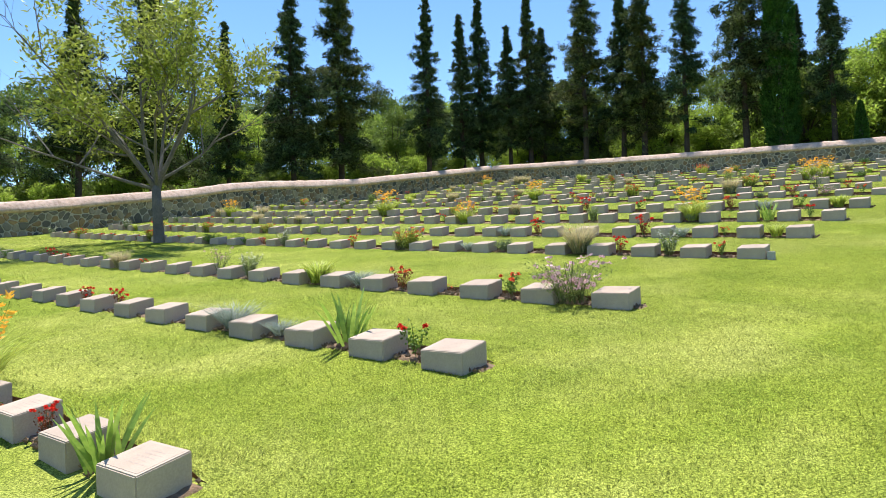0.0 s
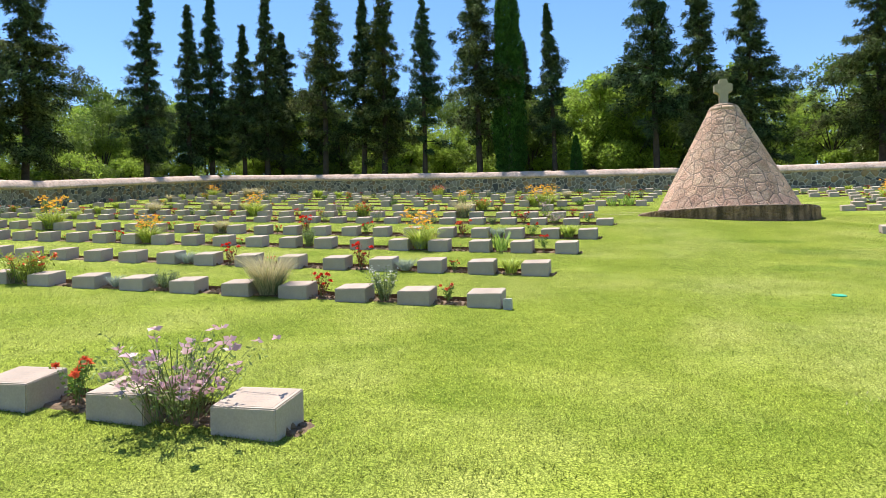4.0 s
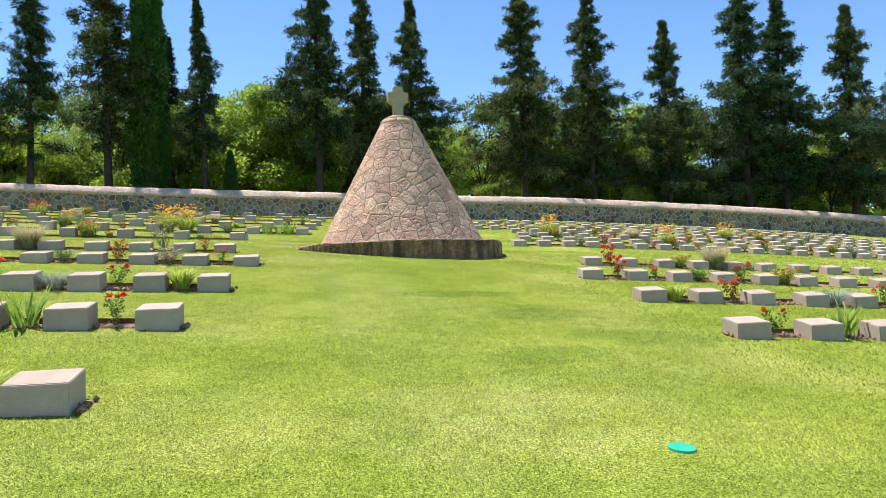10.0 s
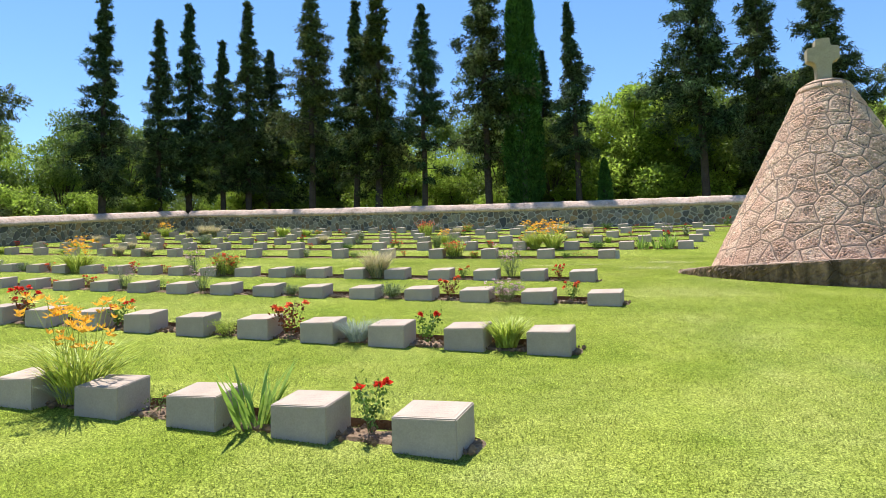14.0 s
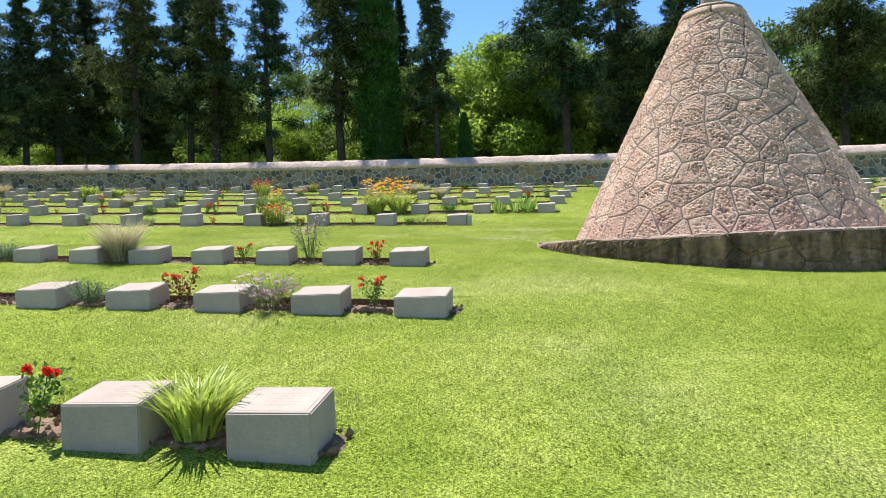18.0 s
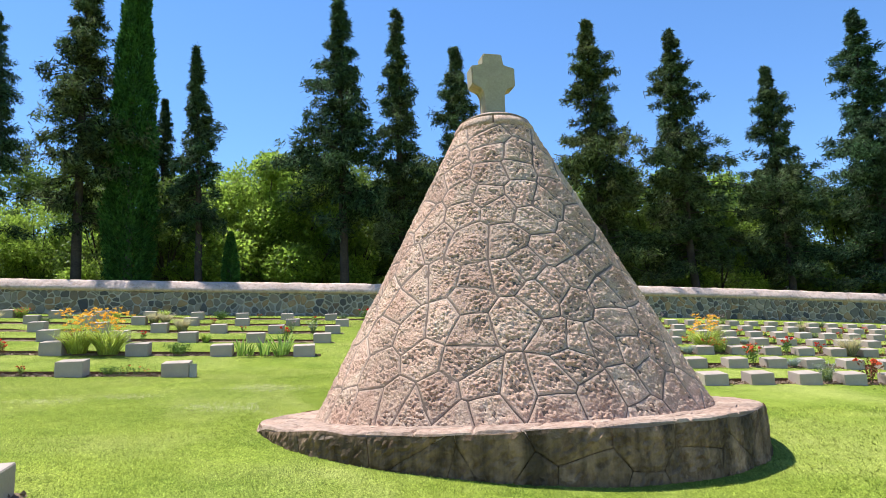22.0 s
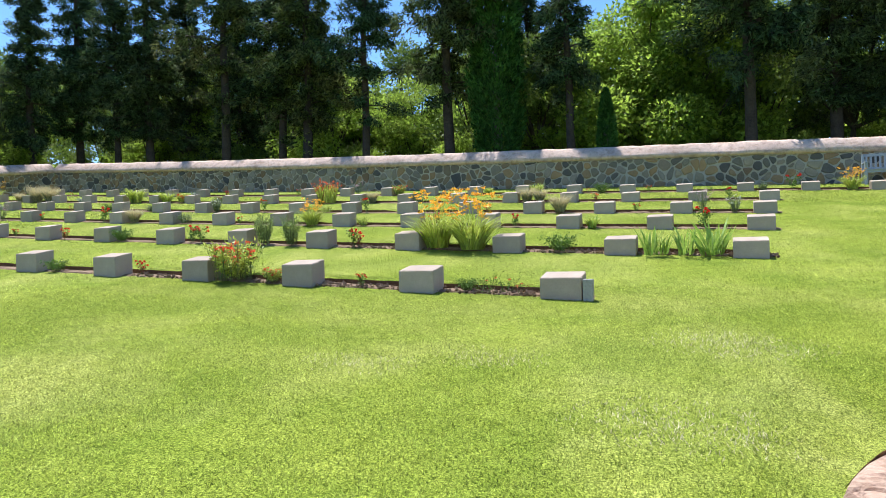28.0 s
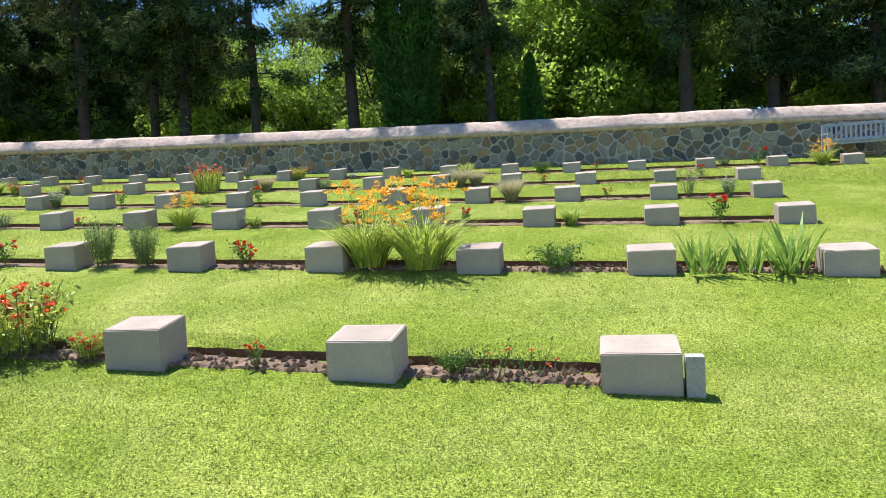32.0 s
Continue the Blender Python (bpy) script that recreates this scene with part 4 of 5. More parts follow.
back_firs = [(*set_back(x, y), s * BACK_ROW, k) for x, y, s, k in ((-15.8, 47, 1.02, 1), (-12.0, 47, 1.25, 0), (-7.0, 47, 1.02, 3), (-0.8, 47, 1.2, 0), (1.9, 47.6, 1.1, 4), (4.6, 47, 0.92, 2), (11.3, 47, 1.05, 2), (15.6, 47, 1.03, 2), (20.6, 47, 0.92, 2), (26.0, 47, 1.18, 2), (29.0, 47.5, 1.12, 2), (33.7, 47, 1.1, 2), (38.5, 48, 1.1, 0), (-18.7, 47, 1.18, 4), (-20.6, 47.8, 1.1, 0), (-23.3, 47, 1.2, 1), (-28.1, 47, 1.12, 4), (-9.6, 51, 0.8, 0), (-26, 51.5, 0.85, 2), (-30, 52, 0.9, 2))]
side_firs = ((-34, 27.5, 0.98, 2), (-34, 31.6, 1.12, 2), (-34, 41.0, 1.12, 4), (-34, 45.4, 1.06, 4), (-34.2, 48.4, 1.2, 4), (-34, 22.8, 0.8, 4), (-34.5, 18.5, 0.95, 2), (-34, 14.5, 0.9, 0), (-35, 9.0, 0.95, 2), (-31.0, 48.0, 1.0, 0))
grove(firs, back_firs + list(side_firs), rnd)
plant_tree(cypress(7, 17.6, 1.0), *set_back(-9.9, 47), BACK_ROW, 0.3, True)
small_cypress = tagged(plant_tree(cypress(8, 3.3, 0.34), *set_back(-5.6, 46.6), BACK_ROW, 0.0, True), "small young green cypress behind the wall", "tree")

woods = [tagged(broadleaf(201 + k, 7.0, 2.9, 9500, m, leaf=lf, low=lw), "bright green broadleaf tree in the wood behind the wall", "tree", "broadleaf trees of the wood")
         for k, (m, lf, lw) in enumerate(((M_LEAF, 0.15, 0.2), (M_LEAF, 0.14, 0.3), (M_LEAF_DARK, 0.15, 0.2), (M_LEAF_DARK, 0.15, 0.25)))]
places = []
for k in range(30):
    places.append((-46 + k * 3.3 + rnd.uniform(-1, 1), 52.5 + rnd.uniform(-2, 2.5), rnd.uniform(0.75, 1.05), k % 4))
for k in range(30):
    places.append((-60 + k * 4.3 + rnd.uniform(-1, 1), 60 + rnd.uniform(-2, 3), rnd.uniform(1.05, 1.4), (k + 1) % 4))
for k in range(16):
    places.append((-39.5 + rnd.uniform(-2, 1.5), 0 + k * 3.3 + rnd.uniform(-1, 1), rnd.uniform(0.75, 1.0), 2 if k % 3 else 1))
for k in range(14):
    places.append((-48 + rnd.uniform(-2.5, 2), 0 + k * 4.3 + rnd.uniform(-1, 1), rnd.uniform(1.0, 1.3), (k + 2) % 4))
places += [(-5.2, 51.6, 1.15, 0), (-3.3, 52.6, 1.2, 1), (-6.3, 53.5, 1.1, 1), (-2.4, 51.2, 0.95, 0), (13.5, 52.0, 1.0, 2), (18.3, 51.6, 1.0, 3), (23.0, 52.4, 1.05, 2), (28.0, 51.8, 1.0, 3), (32.5, 52.5, 1.0, 2)]
grove(woods, places, rnd)
bushes = [tagged(broadleaf(221 + k, 2.2, 1.5, 4200, m, "bush", 0.115, 0.12), "leafy green bush growing behind the cemetery wall", "bush", "bushes behind the wall") for k, m in enumerate((M_LEAF, M_LEAF_DARK, M_LEAF))]
places = [(-32 + k * 1.75 + rnd.uniform(-0.6, 0.6), 51.6 + rnd.uniform(-0.9, 1.2), rnd.uniform(0.6, 1.15), k % 3) for k in range(42)]
places += [(-36 + rnd.uniform(-1, 1.2), 2 + k * 1.9 + rnd.uniform(-0.6, 0.6), rnd.uniform(0.7, 1.2), k % 3) for k in range(24)]
places += [(-33 + k * 2.2 + rnd.uniform(-0.6, 0.6), 56.5 + rnd.uniform(-1, 1), rnd.uniform(1.3, 2.0), k % 3) for k in range(30)]
grove(bushes, places, rnd)


# the young tree that stands on the lawn, half leafless
def lawn_tree():
    rnd, rs = random.Random(55), np.random.RandomState(55)
    root = new("lawn_tree")
    bm = bmesh.new()
    tube(bm, [Vector((0.02, 0, -0.2)), Vector((0, 0, 0.1)), Vector((-0.03, 0, 0.8)), Vector((-0.06, 0.02, 1.75))], [0.21, 0.155, 0.135, 0.125], 10)
    part("trunk", bm, M_BARK_GREY, root, "smooth grey trunk", True)
    bm = bmesh.new()
    tips = []

    def grow(p, d, ln, rad, level):
        pts, q = [p], p
        for k in range(4):
            d = (d + Vector((rnd.uniform(-1, 1), rnd.uniform(-1, 1), rnd.uniform(-0.5, 0.9))) * 0.13).normalized()
            q = q + d * ln / 4
            pts.append(q)
            if level >= 2:
                tips.append((q, d, level))
        tube(bm, pts, [rad, rad * 0.85, rad * 0.7, rad * 0.55, rad * 0.4], 5 if level < 2 else 3)
        if level < 4:
            for k in range((3, 3, 3, 3)[level]):
                a = pts[rnd.choice((2, 3, 4, 4))]
                e = (d + Vector((rnd.uniform(-1, 1), rnd.uniform(-1, 1), rnd.uniform(-0.55, 0.65))) * 0.85).normalized()
                grow(a, e, ln * rnd.uniform(0.55, 0.8), rad * 0.5, level + 1)

    top = Vector((-0.06, 0.02, 1.7))
    for az, el, ln, rad in ((0.2, 1.25, 2.4, 0.085), (2.9, 0.75, 2.7, 0.08), (1.5, 1.0, 2.5, 0.075), (4.2, 0.9, 2.4, 0.075), (5.4, 0.7, 2.3, 0.065), (3.4, 0.3, 2.9, 0.06), (0.9, 0.55, 2.2, 0.055), (3.9, 1.35, 2.8, 0.07)):
        grow(top + Vector((0, 0, rnd.uniform(-0.35, 0.1))), Vector((math.cos(az) * math.cos(el), math.sin(az) * math.cos(el), math.sin(el))), ln, rad, 0)
    part("branchwork", bm, M_BARK_GREY, root, "thin grey half-bare branches")
    c, w = [], []
    for q, d, level in tips:
        if rnd.random() < (0.36 if q.z > 4.5 else 0.52) and math.hypot(q.x, q.y) < 3.3:
            k = rnd.randint(7, 15)
            c.append(np.array(q) + rs.normal(0, 0.13, (k, 3)))
            w.append(np.array(d) + rs.normal(0, 0.7, (k, 3)) + [0, 0, -0.45])
    quads("foliage", leaf_quads(rs, np.concatenate(c), np.concatenate(w), 0.16, 0.06), M_YOUNG, root)
    tagged(root, "young lawn tree with sparse yellow-green leaves and bare twigs", "tree")
    root.matrix_basis = pose(-18.05, 9.8, h_at(-18.05, 9.8), 0, 0, 30)
    return root


lawn_tree()

# ---- flower beds ----
def bed_strip(y, xa, xb, step, name="flower_bed"):
    """A bed of bare soil along a row, with a low cut turf edge behind it."""
    rs = np.random.RandomState(int(y * 100) % 9999 + (7 if xa > 0 else 0))
    x = np.arange(xa, xb + step, step)
    v = np.array([-0.06, -0.03, 0.0, 0.04, 0.08, 0.13, 0.19])
    gx, gv = np.meshgrid(x, v)
    rim = (gv < -0.05) | (gv > 0.18)
    edge = np.where(rim, rs.uniform(-0.03, 0.02, gx.shape), 0)
    gy = y + gv + np.where(gv < 0, edge, 0)
    gz = hill(gx, gy) + 0.008 + np.where(rim, -0.03, rs.uniform(-0.004, 0.014, gx.shape))
    gz[:, [0, -1]] -= 0.05
    verts = np.stack([gx, gy, gz], -1).reshape(-1, 3)
    n, m = len(x), len(v)
    i = np.arange(n * m).reshape(m, n)
    faces = np.stack([i[:-1, :-1], i[:-1, 1:], i[1:, 1:], i[1:, :-1]], -1).reshape(-1, 4)
    bed = tagged(raw(name, verts.tolist(), faces.tolist(), M_SOIL, smooth=False), "bare brown soil bed between the headstones of a row", "flower bed", kind="structure")
    prof = [(0.175, -0.02), (0.18, 0.058), (0.21, 0.068), (0.34, 0.046), (0.66, -0.01)]
    wob = rs.uniform(-0.012, 0.012, len(x))
    verts, faces = [], []
    for k, xx in enumerate(x):
        for d, h in prof:
            yy = y + d + (wob[k] if d < 0.3 else 0)
            fade = min(1.0, max(0.0, (min(xx - xa, xb - xx) - 0.02) / 0.3))
            verts.append((float(xx), float(yy), h_at(xx, yy) + (h if h < 0 else h * fade - 0.004)))
        if k:
            a, b = 5 * (k - 1), 5 * k
            faces += [(a + j, b + j, b + j + 1, a + j + 1) for j in range(4)]
    turf = raw("turf_edge", verts, faces, M_LAWN)
    turf.data.materials.append(M_CUT)
    for f in turf.data.polygons:
        f.material_index = 1 if f.index % 4 == 0 else 0
    tagged(turf, "low cut edge of turf behind a soil bed", "turf edge", kind="structure")


BEDS = []
for y, x0 in zip(ROWS_FRONT, ROW_END):
    BEDS.append((y, left_face(y) + 1.5, x0 + 0.255))
for y, x0 in zip(ROWS_BACK, END_BACK):
    BEDS.append((y, left_face(y) + 1.4, x0 + 0.30))
for y, x0 in zip(ROWS_RIGHT, END_RIGHT):
    BEDS.append((y, x0 - 0.21, 27.0))
for y, a, b in BEDS:
    if a > 0:
        bed_strip(y, a, min(b, a + 8), 0.09)
        bed_strip(y, a + 8, b, 0.5)
    else:
        bed_strip(y, max(a, b - 8), b, 0.07)
        bed_strip(y, a, b - 8, 0.4)

# ---- plants ----
M_GREEN = surface("plant_green", (0.06, 0.13, 0.02), (0.19, 0.30, 0.05), 3, 25, 0.55, 0, island=0.35, leafy=0.3)
M_LIME = surface("lily_leaf", (0.29, 0.37, 0.05), (0.58, 0.63, 0.14), 3, 25, 0.5, 0, island=0.35, leafy=0.35)
M_IRIS = surface("iris_leaf", (0.15, 0.27, 0.04), (0.38, 0.50, 0.10), 3, 25, 0.5, 0, island=0.35, leafy=0.35)
M_SAGE = surface("sage_green", (0.12, 0.17, 0.08), (0.27, 0.33, 0.18), 3, 25, 0.7, 0, island=0.3, leafy=0.25)
M_GAURA = surface("gaura_leaf", (0.16, 0.24, 0.06), (0.36, 0.42, 0.15), 3, 25, 0.6, 0, island=0.35, leafy=0.3)
M_BLUE = surface("blue_grey_blade", (0.20, 0.25, 0.22), (0.38, 0.43, 0.38), 3, 25, 0.6, 0, island=0.25, leafy=0.25)
M_STRAW = surface("straw_plume", (0.40, 0.33, 0.17), (0.68, 0.60, 0.38), 3, 25, 0.8, 0, island=0.25, leafy=0.4)
M_STEM = surface("plant_stem", (0.07, 0.10, 0.03), (0.17, 0.20, 0.07), 3, 25, 0.7, 0, island=0.3)
M_RED = surface("red_petal", (0.55, 0.012, 0.012), (0.92, 0.07, 0.04), 6, 40, 0.5, 0, island=0.3, leafy=0.4)
M_CORAL = surface("coral_petal", (0.62, 0.07, 0.03), (0.92, 0.22, 0.09), 6, 40, 0.5, 0, island=0.3, leafy=0.4)
M_ORANGE = surface("orange_petal", (0.78, 0.33, 0.02), (0.94, 0.58, 0.09), 6, 40, 0.5, 0, island=0.25, leafy=0.35)
M_PINK = surface("pink_petal", (0.50, 0.28, 0.35), (0.78, 0.54, 0.60), 6, 40, 0.5, 0, island=0.2, leafy=0.35)
M_WHITE = surface("white_petal", (0.66, 0.64, 0.58), (0.86, 0.85, 0.80), 6, 40, 0.5, 0, island=0.15, leafy=0.3)
M_DARKRED = surface("rusty_leaf", (0.11, 0.03, 0.012), (0.30, 0.10, 0.04), 4, 30, 0.6, 0, island=0.35, leafy=0.25)


def strips(rs, n, foot, height, width, lean, droop, seg=4, point=0.1):
    """Arching blades from the ground, as quads: n blades, foot radius, and so on."""
    az = rs.uniform(0, math.tau, n)
    fr = foot * np.sqrt(rs.uniform(0, 1, n))
    fa = az + rs.normal(0, 0.8, n)
    h = height * rs.uniform(0.6, 1.1, n)
    ln = lean * rs.uniform(0.2, 1.2, n)
    wd = width * rs.uniform(0.7, 1.2, n)
    t = np.linspace(0, 1, seg + 1)
    out = np.stack([np.cos(az), np.sin(az)], 1)
    tw = az + math.pi / 2 + rs.normal(0, 0.5, n)
    side = np.stack([np.cos(tw), np.sin(tw)], 1)
    rad = h[:, None] * (ln[:, None] * t + droop * t**2.5)
    z = h[:, None] * (t - 0.5 * droop * t**3)
    cx = fr[:, None] * np.cos(fa)[:, None] + out[:, :1] * rad
    cy = fr[:, None] * np.sin(fa)[:, None] + out[:, 1:] * rad
    w = wd[:, None] * np.maximum(point, np.sin(np.clip(t * 0.75 + 0.25, 0, 1) * math.pi) ** 0.7) / 2
    a = np.stack([cx - side[:, :1] * w, cy - side[:, 1:] * w, z], -1)
    b = np.stack([cx + side[:, :1] * w, cy + side[:, 1:] * w, z], -1)
    q = np.stack([a[:, :-1], b[:, :-1], b[:, 1:], a[:, 1:]], 2).reshape(-1, 4, 3)
    tips = np.stack([cx[:, -1], cy[:, -1], z[:, -1]], -1)
    return q, tips


def bloom(rs, at, n, size, cup=0.5, wide=0.5, tilt=0.4):
    """Petals round each of the points at."""
    k = len(at)
    az = (np.arange(n)[None] * math.tau / n + rs.uniform(0, math.tau, (k, 1))).ravel() + rs.normal(0, 0.15, k * n)
    d = np.stack([np.cos(az), np.sin(az), np.full(k * n, cup) + rs.normal(0, tilt, k * n)], 1)
    return leaf_quads(rs, np.repeat(at, n, 0), d, size, size * wide, 0.4)


def leaves_on(rs, lo, hi, n, size, wide, spread, down=0.0):
    """Leaves scattered about the lines from lo to hi."""
    i = rs.randint(0, len(lo), n)
    t = rs.uniform(0.1, 1, n)[:, None]
    c = lo[i] * (1 - t) + hi[i] * t + rs.normal(0, spread, (n, 3))
    return leaf_quads(rs, c, rs.normal(size=(n, 3)) + [0, 0, 0.5 - down], size, size * wide)


def each_bloom(root, name, groups, material):
    """One mesh for each flower."""
    for p in groups:
        quads(name, p, material, root)


def each_leaf(root, q, n, material):
    """One mesh for each of the first n blades of strips, the rest joined."""
    blades = q.reshape(-1, 4, 4, 3)
    for k in range(min(n, len(blades))):
        quads("leaf", blades[k], material, root)
    if len(blades) > n:
        tagged(quads("leaf_mass", blades[n:].reshape(-1, 4, 3), material, root), kind="stuff")


def daylily(seed):
    rs = np.random.RandomState(seed)
    root = new("daylily_clump")
    q, _ = strips(rs, 300, 0.14, 0.54, 0.014, 0.45, 0.45)
    tagged(quads("leaf_mass", q, M_LIME, root), kind="stuff")
    q, tips = strips(rs, 34, 0.14, 0.70, 0.007, 0.30, 0.05, 3, 0.8)
    tagged(quads("stem_mass", q, M_LIME, root), kind="stuff")
    each_bloom(root, "flower", [bloom(rs, (tip + rs.normal(0, 0.035, 3))[None], 6, 0.05, 0.7, 0.45) for tip in tips for _ in range(2)], M_ORANGE)
    return tagged(root, "clump of orange daylilies with arching lime-green leaves", "daylily", "plants in the beds")


def iris(seed):
    rs = np.random.RandomState(seed)
    root = new("iris_clump")
    q, _ = strips(rs, 20, 0.10, 0.40, 0.034, 0.5, 0.1)
    each_leaf(root, q, 17, M_IRIS)
    return tagged(root, "clump of upright sword-shaped green iris leaves", "iris", "plants in the beds")


def green_tuft(seed):
    rs = np.random.RandomState(seed)
    root = new("grassy_tuft")
    q, _ = strips(rs, 210, 0.09, 0.31, 0.014, 0.36, 0.38)
    each_leaf(root, q, 36, M_LIME)
    return tagged(root, "arching tuft of narrow bright green leaves", "grass tuft", "plants in the beds")


def rose(seed, petal, word, n_stems=7, blooms=5):
    rs = np.random.RandomState(seed)
    root = new("rose_bush")
    q, tips = strips(rs, n_stems, 0.03, 0.34, 0.007, 0.4, 0.05, 3, 0.7)
    tagged(quads("stem_mass", q, M_STEM, root), kind="stuff")
    lo = np.zeros_like(tips) + [0, 0, 0.06]
    tagged(quads("leaf_mass", leaves_on(rs, lo, tips, 190, 0.036, 0.6, 0.028), M_DARKRED if seed % 2 else M_GREEN, root), kind="stuff")
    for tip in tips[rs.permutation(len(tips))[:blooms]]:
        p = np.concatenate([bloom(rs, (tip + [0, 0, 0.008 + 0.006 * k])[None], 8, 0.040 - 0.006 * k, 0.3 + 0.5 * k, 0.8) for k in range(3)])
        quads("flower", p, petal, root)
    return tagged(root, f"small rose bush with {word} flowers and thin stems", "rose", "plants in the beds")


def feather_grass(seed):
    rs = np.random.RandomState(seed)
    root = new("feather_grass")
    q, _ = strips(rs, 700, 0.08, 0.42, 0.0042, 0.42, 0.28, 3)
    tagged(quads("plume_mass", q, M_STRAW, root), kind="stuff")
    q, _ = strips(rs, 260, 0.08, 0.28, 0.005, 0.45, 0.3, 3)
    tagged(quads("leaf_mass", q, M_SAGE, root), kind="stuff")
    return tagged(root, "upright straw-coloured tuft of feather grass", "feather grass", "plants in the beds")


def fescue(seed):
    rs = np.random.RandomState(seed)
    root = new("blue_fescue")
    q, _ = strips(rs, 330, 0.06, 0.22, 0.0045, 0.8, 0.35, 3)
    tagged(quads("leaf_mass", q, M_BLUE, root), kind="stuff")
    return tagged(root, "low tuft of fine blue-grey fescue", "fescue", "plants in the beds")


def flowering_bush(seed, height, spread, leaf, petal, name, label, blooms=45, stems=45, size=0.03, n_leaves=420, narrow=0.4, petals=5, bloom_size=0.03, inner=0.75, foot=0.05):
    rs = np.random.RandomState(seed)
    root = new(name)
    q, tips = strips(rs, stems, foot, height, 0.005, spread, 0.08, 3, 0.7)
    tagged(quads("stem_mass", q, M_STEM, root), kind="stuff")
    lo = tips * [0.25, 0.25, 0.15]
    tagged(quads("leaf_mass", leaves_on(rs, lo, tips, n_leaves, size, narrow, 0.02), leaf, root), kind="stuff")
    if blooms:
        at = tips[rs.randint(0, len(tips), blooms)] * rs.uniform(inner, 1.05, (blooms, 1))
        tagged(quads("blossom_mass", bloom(rs, at, petals, bloom_size, 0.35, 0.7), petal, root), kind="stuff")
    return tagged(root, label, "plant", "plants in the beds")


def red_tips(seed):
    rs = np.random.RandomState(seed)
    root = new("montbretia_clump")
    q, _ = strips(rs, 260, 0.24, 0.52, 0.018, 0.22, 0.12)
    tagged(quads("leaf_mass", q, M_LIME, root), kind="stuff")
    q, tips = strips(rs, 60, 0.26, 0.60, 0.007, 0.25, 0.1, 3, 0.8)
    tagged(quads("stem_mass", q, M_DARKRED, root), kind="stuff")
    at = np.concatenate([tips, tips * [0.96, 0.96, 0.95]])
    tagged(quads("blossom_mass", bloom(rs, at, 4, 0.035, 0.6, 0.5), M_CORAL, root), kind="stuff")
    return tagged(root, "large lime-green clump of sword leaves with red tips", "plant", "plants in the beds")


GARDEN = {
    "red_tips": [red_tips(1)],
    "lily": [daylily(1), daylily(2)],
    "iris": [iris(1), iris(2), iris(3)],
    "tuft": [green_tuft(1)],
    "rose": [rose(2, M_RED, "bright red"), rose(3, M_CORAL, "coral red"), rose(4, M_CORAL, "orange red", 9, 6), rose(5, M_RED, "deep red", 10, 8)],
    "lone_rose": [rose(6, M_RED, "a few bright red", 4, 3)],
    "feather": [feather_grass(1)],
    "fescue": [fescue(1)],
    "gaura": [flowering_bush(1, 0.33, 0.8, M_GAURA, M_PINK, "gaura_bush", "airy bush with pale pink flowers on thin stems", 95, 90, 0.024, 1500, 0.38, 4, 0.038, 0.35, 0.12)],
    "lavender": [flowering_bush(2, 0.5, 0.4, M_SAGE, M_PINK, "pale_flowering_bush", "loose grey-green bush with pale lilac flowers", 60, 40, 0.024, 420, 0.35, 4, 0.018)],
    "white": [flowering_bush(3, 0.36, 0.35, M_SAGE, M_WHITE, "white_flowering_bush", "loose bush with tiny white flowers", 70, 60, 0.024, 950, 0.35, 4, 0.016)],
    "gazania": [flowering_bush(4, 0.30, 0.34, M_LIME, M_CORAL, "blanket_flower", "leafy bush covered in orange-red daisy flowers", 40, 90, 0.045, 1500, 0.34, 9, 0.032, 0.6, 0.15)],
    "rosemary": [flowering_bush(5, 0.36, 0.16, M_GAURA, M_WHITE, "rosemary_bush", "upright dark green bush with narrow leaves", 0, 60, 0.038, 1600, 0.18, 5, 0.03, 0.75, 0.07)],
    "mound": [flowering_bush(6, 0.20, 0.9, M_GREEN, M_WHITE, "green_mound", "low leafy green mound of foliage", 0, 60, 0.03, 800, 0.5), flowering_bush(7, 0.16, 0.9, M_SAGE, M_WHITE, "sage_mound", "low grey-green spreading herb", 0, 60, 0.028, 700, 0.25)],
    "sedum": [flowering_bush(8, 0.14, 0.9, M_LIME, M_ORANGE, "yellow_sedum", "low cushion of yellow-green sedum", 0, 60, 0.022, 700, 0.6)],
    "seedling": [flowering_bush(9, 0.13, 0.7, M_DARKRED, M_CORAL, "small_bedding_plant", "small sparse reddish bedding plant", 3, 8, 0.022, 45, 0.5, 5, 0.022), flowering_bush(10, 0.15, 0.6, M_GREEN, M_CORAL, "small_bedding_plant", "small sparse green bedding plant", 1, 9, 0.022, 60, 0.5, 5, 0.022)],
}
taken, started = [], set()
prnd = random.Random(77)


def clear_of_stones(x, y):
    """Moves a plant into the gap beside a headstone that it would grow through."""
    near = [s for s in spots if abs(s[1] - y) < 0.45]
    if near:
        sx = min(near, key=lambda s: abs(s[0] - x))[0]
        room = 0.38 if y < 24 or x > 3 else 0.42
        if abs(x - sx) < room - 0.06:
            return sx + math.copysign(room, x - sx)
    return x


def bed_plant(kind, x, y, scale=1.0):
    x = clear_of_stones(x, y)
    pool = GARDEN[kind]
    k = prnd.randrange(len(pool))
    s = scale * prnd.uniform(0.9, 1.1) * (0.88 if kind == "rose" else 1.0)
    m = Matrix.Translation((x, y, h_at(x, y) + 0.012)) @ Matrix.Rotation(prnd.uniform(0, math.tau), 4, "Z") @ Matrix.Scale(s, 4)
    if (kind, k) in started:
        copy_thing(pool[k], Matrix()).matrix_basis = m
    else:
        pool[k].matrix_basis = m
        started.add((kind, k))
    taken.append((x, y))


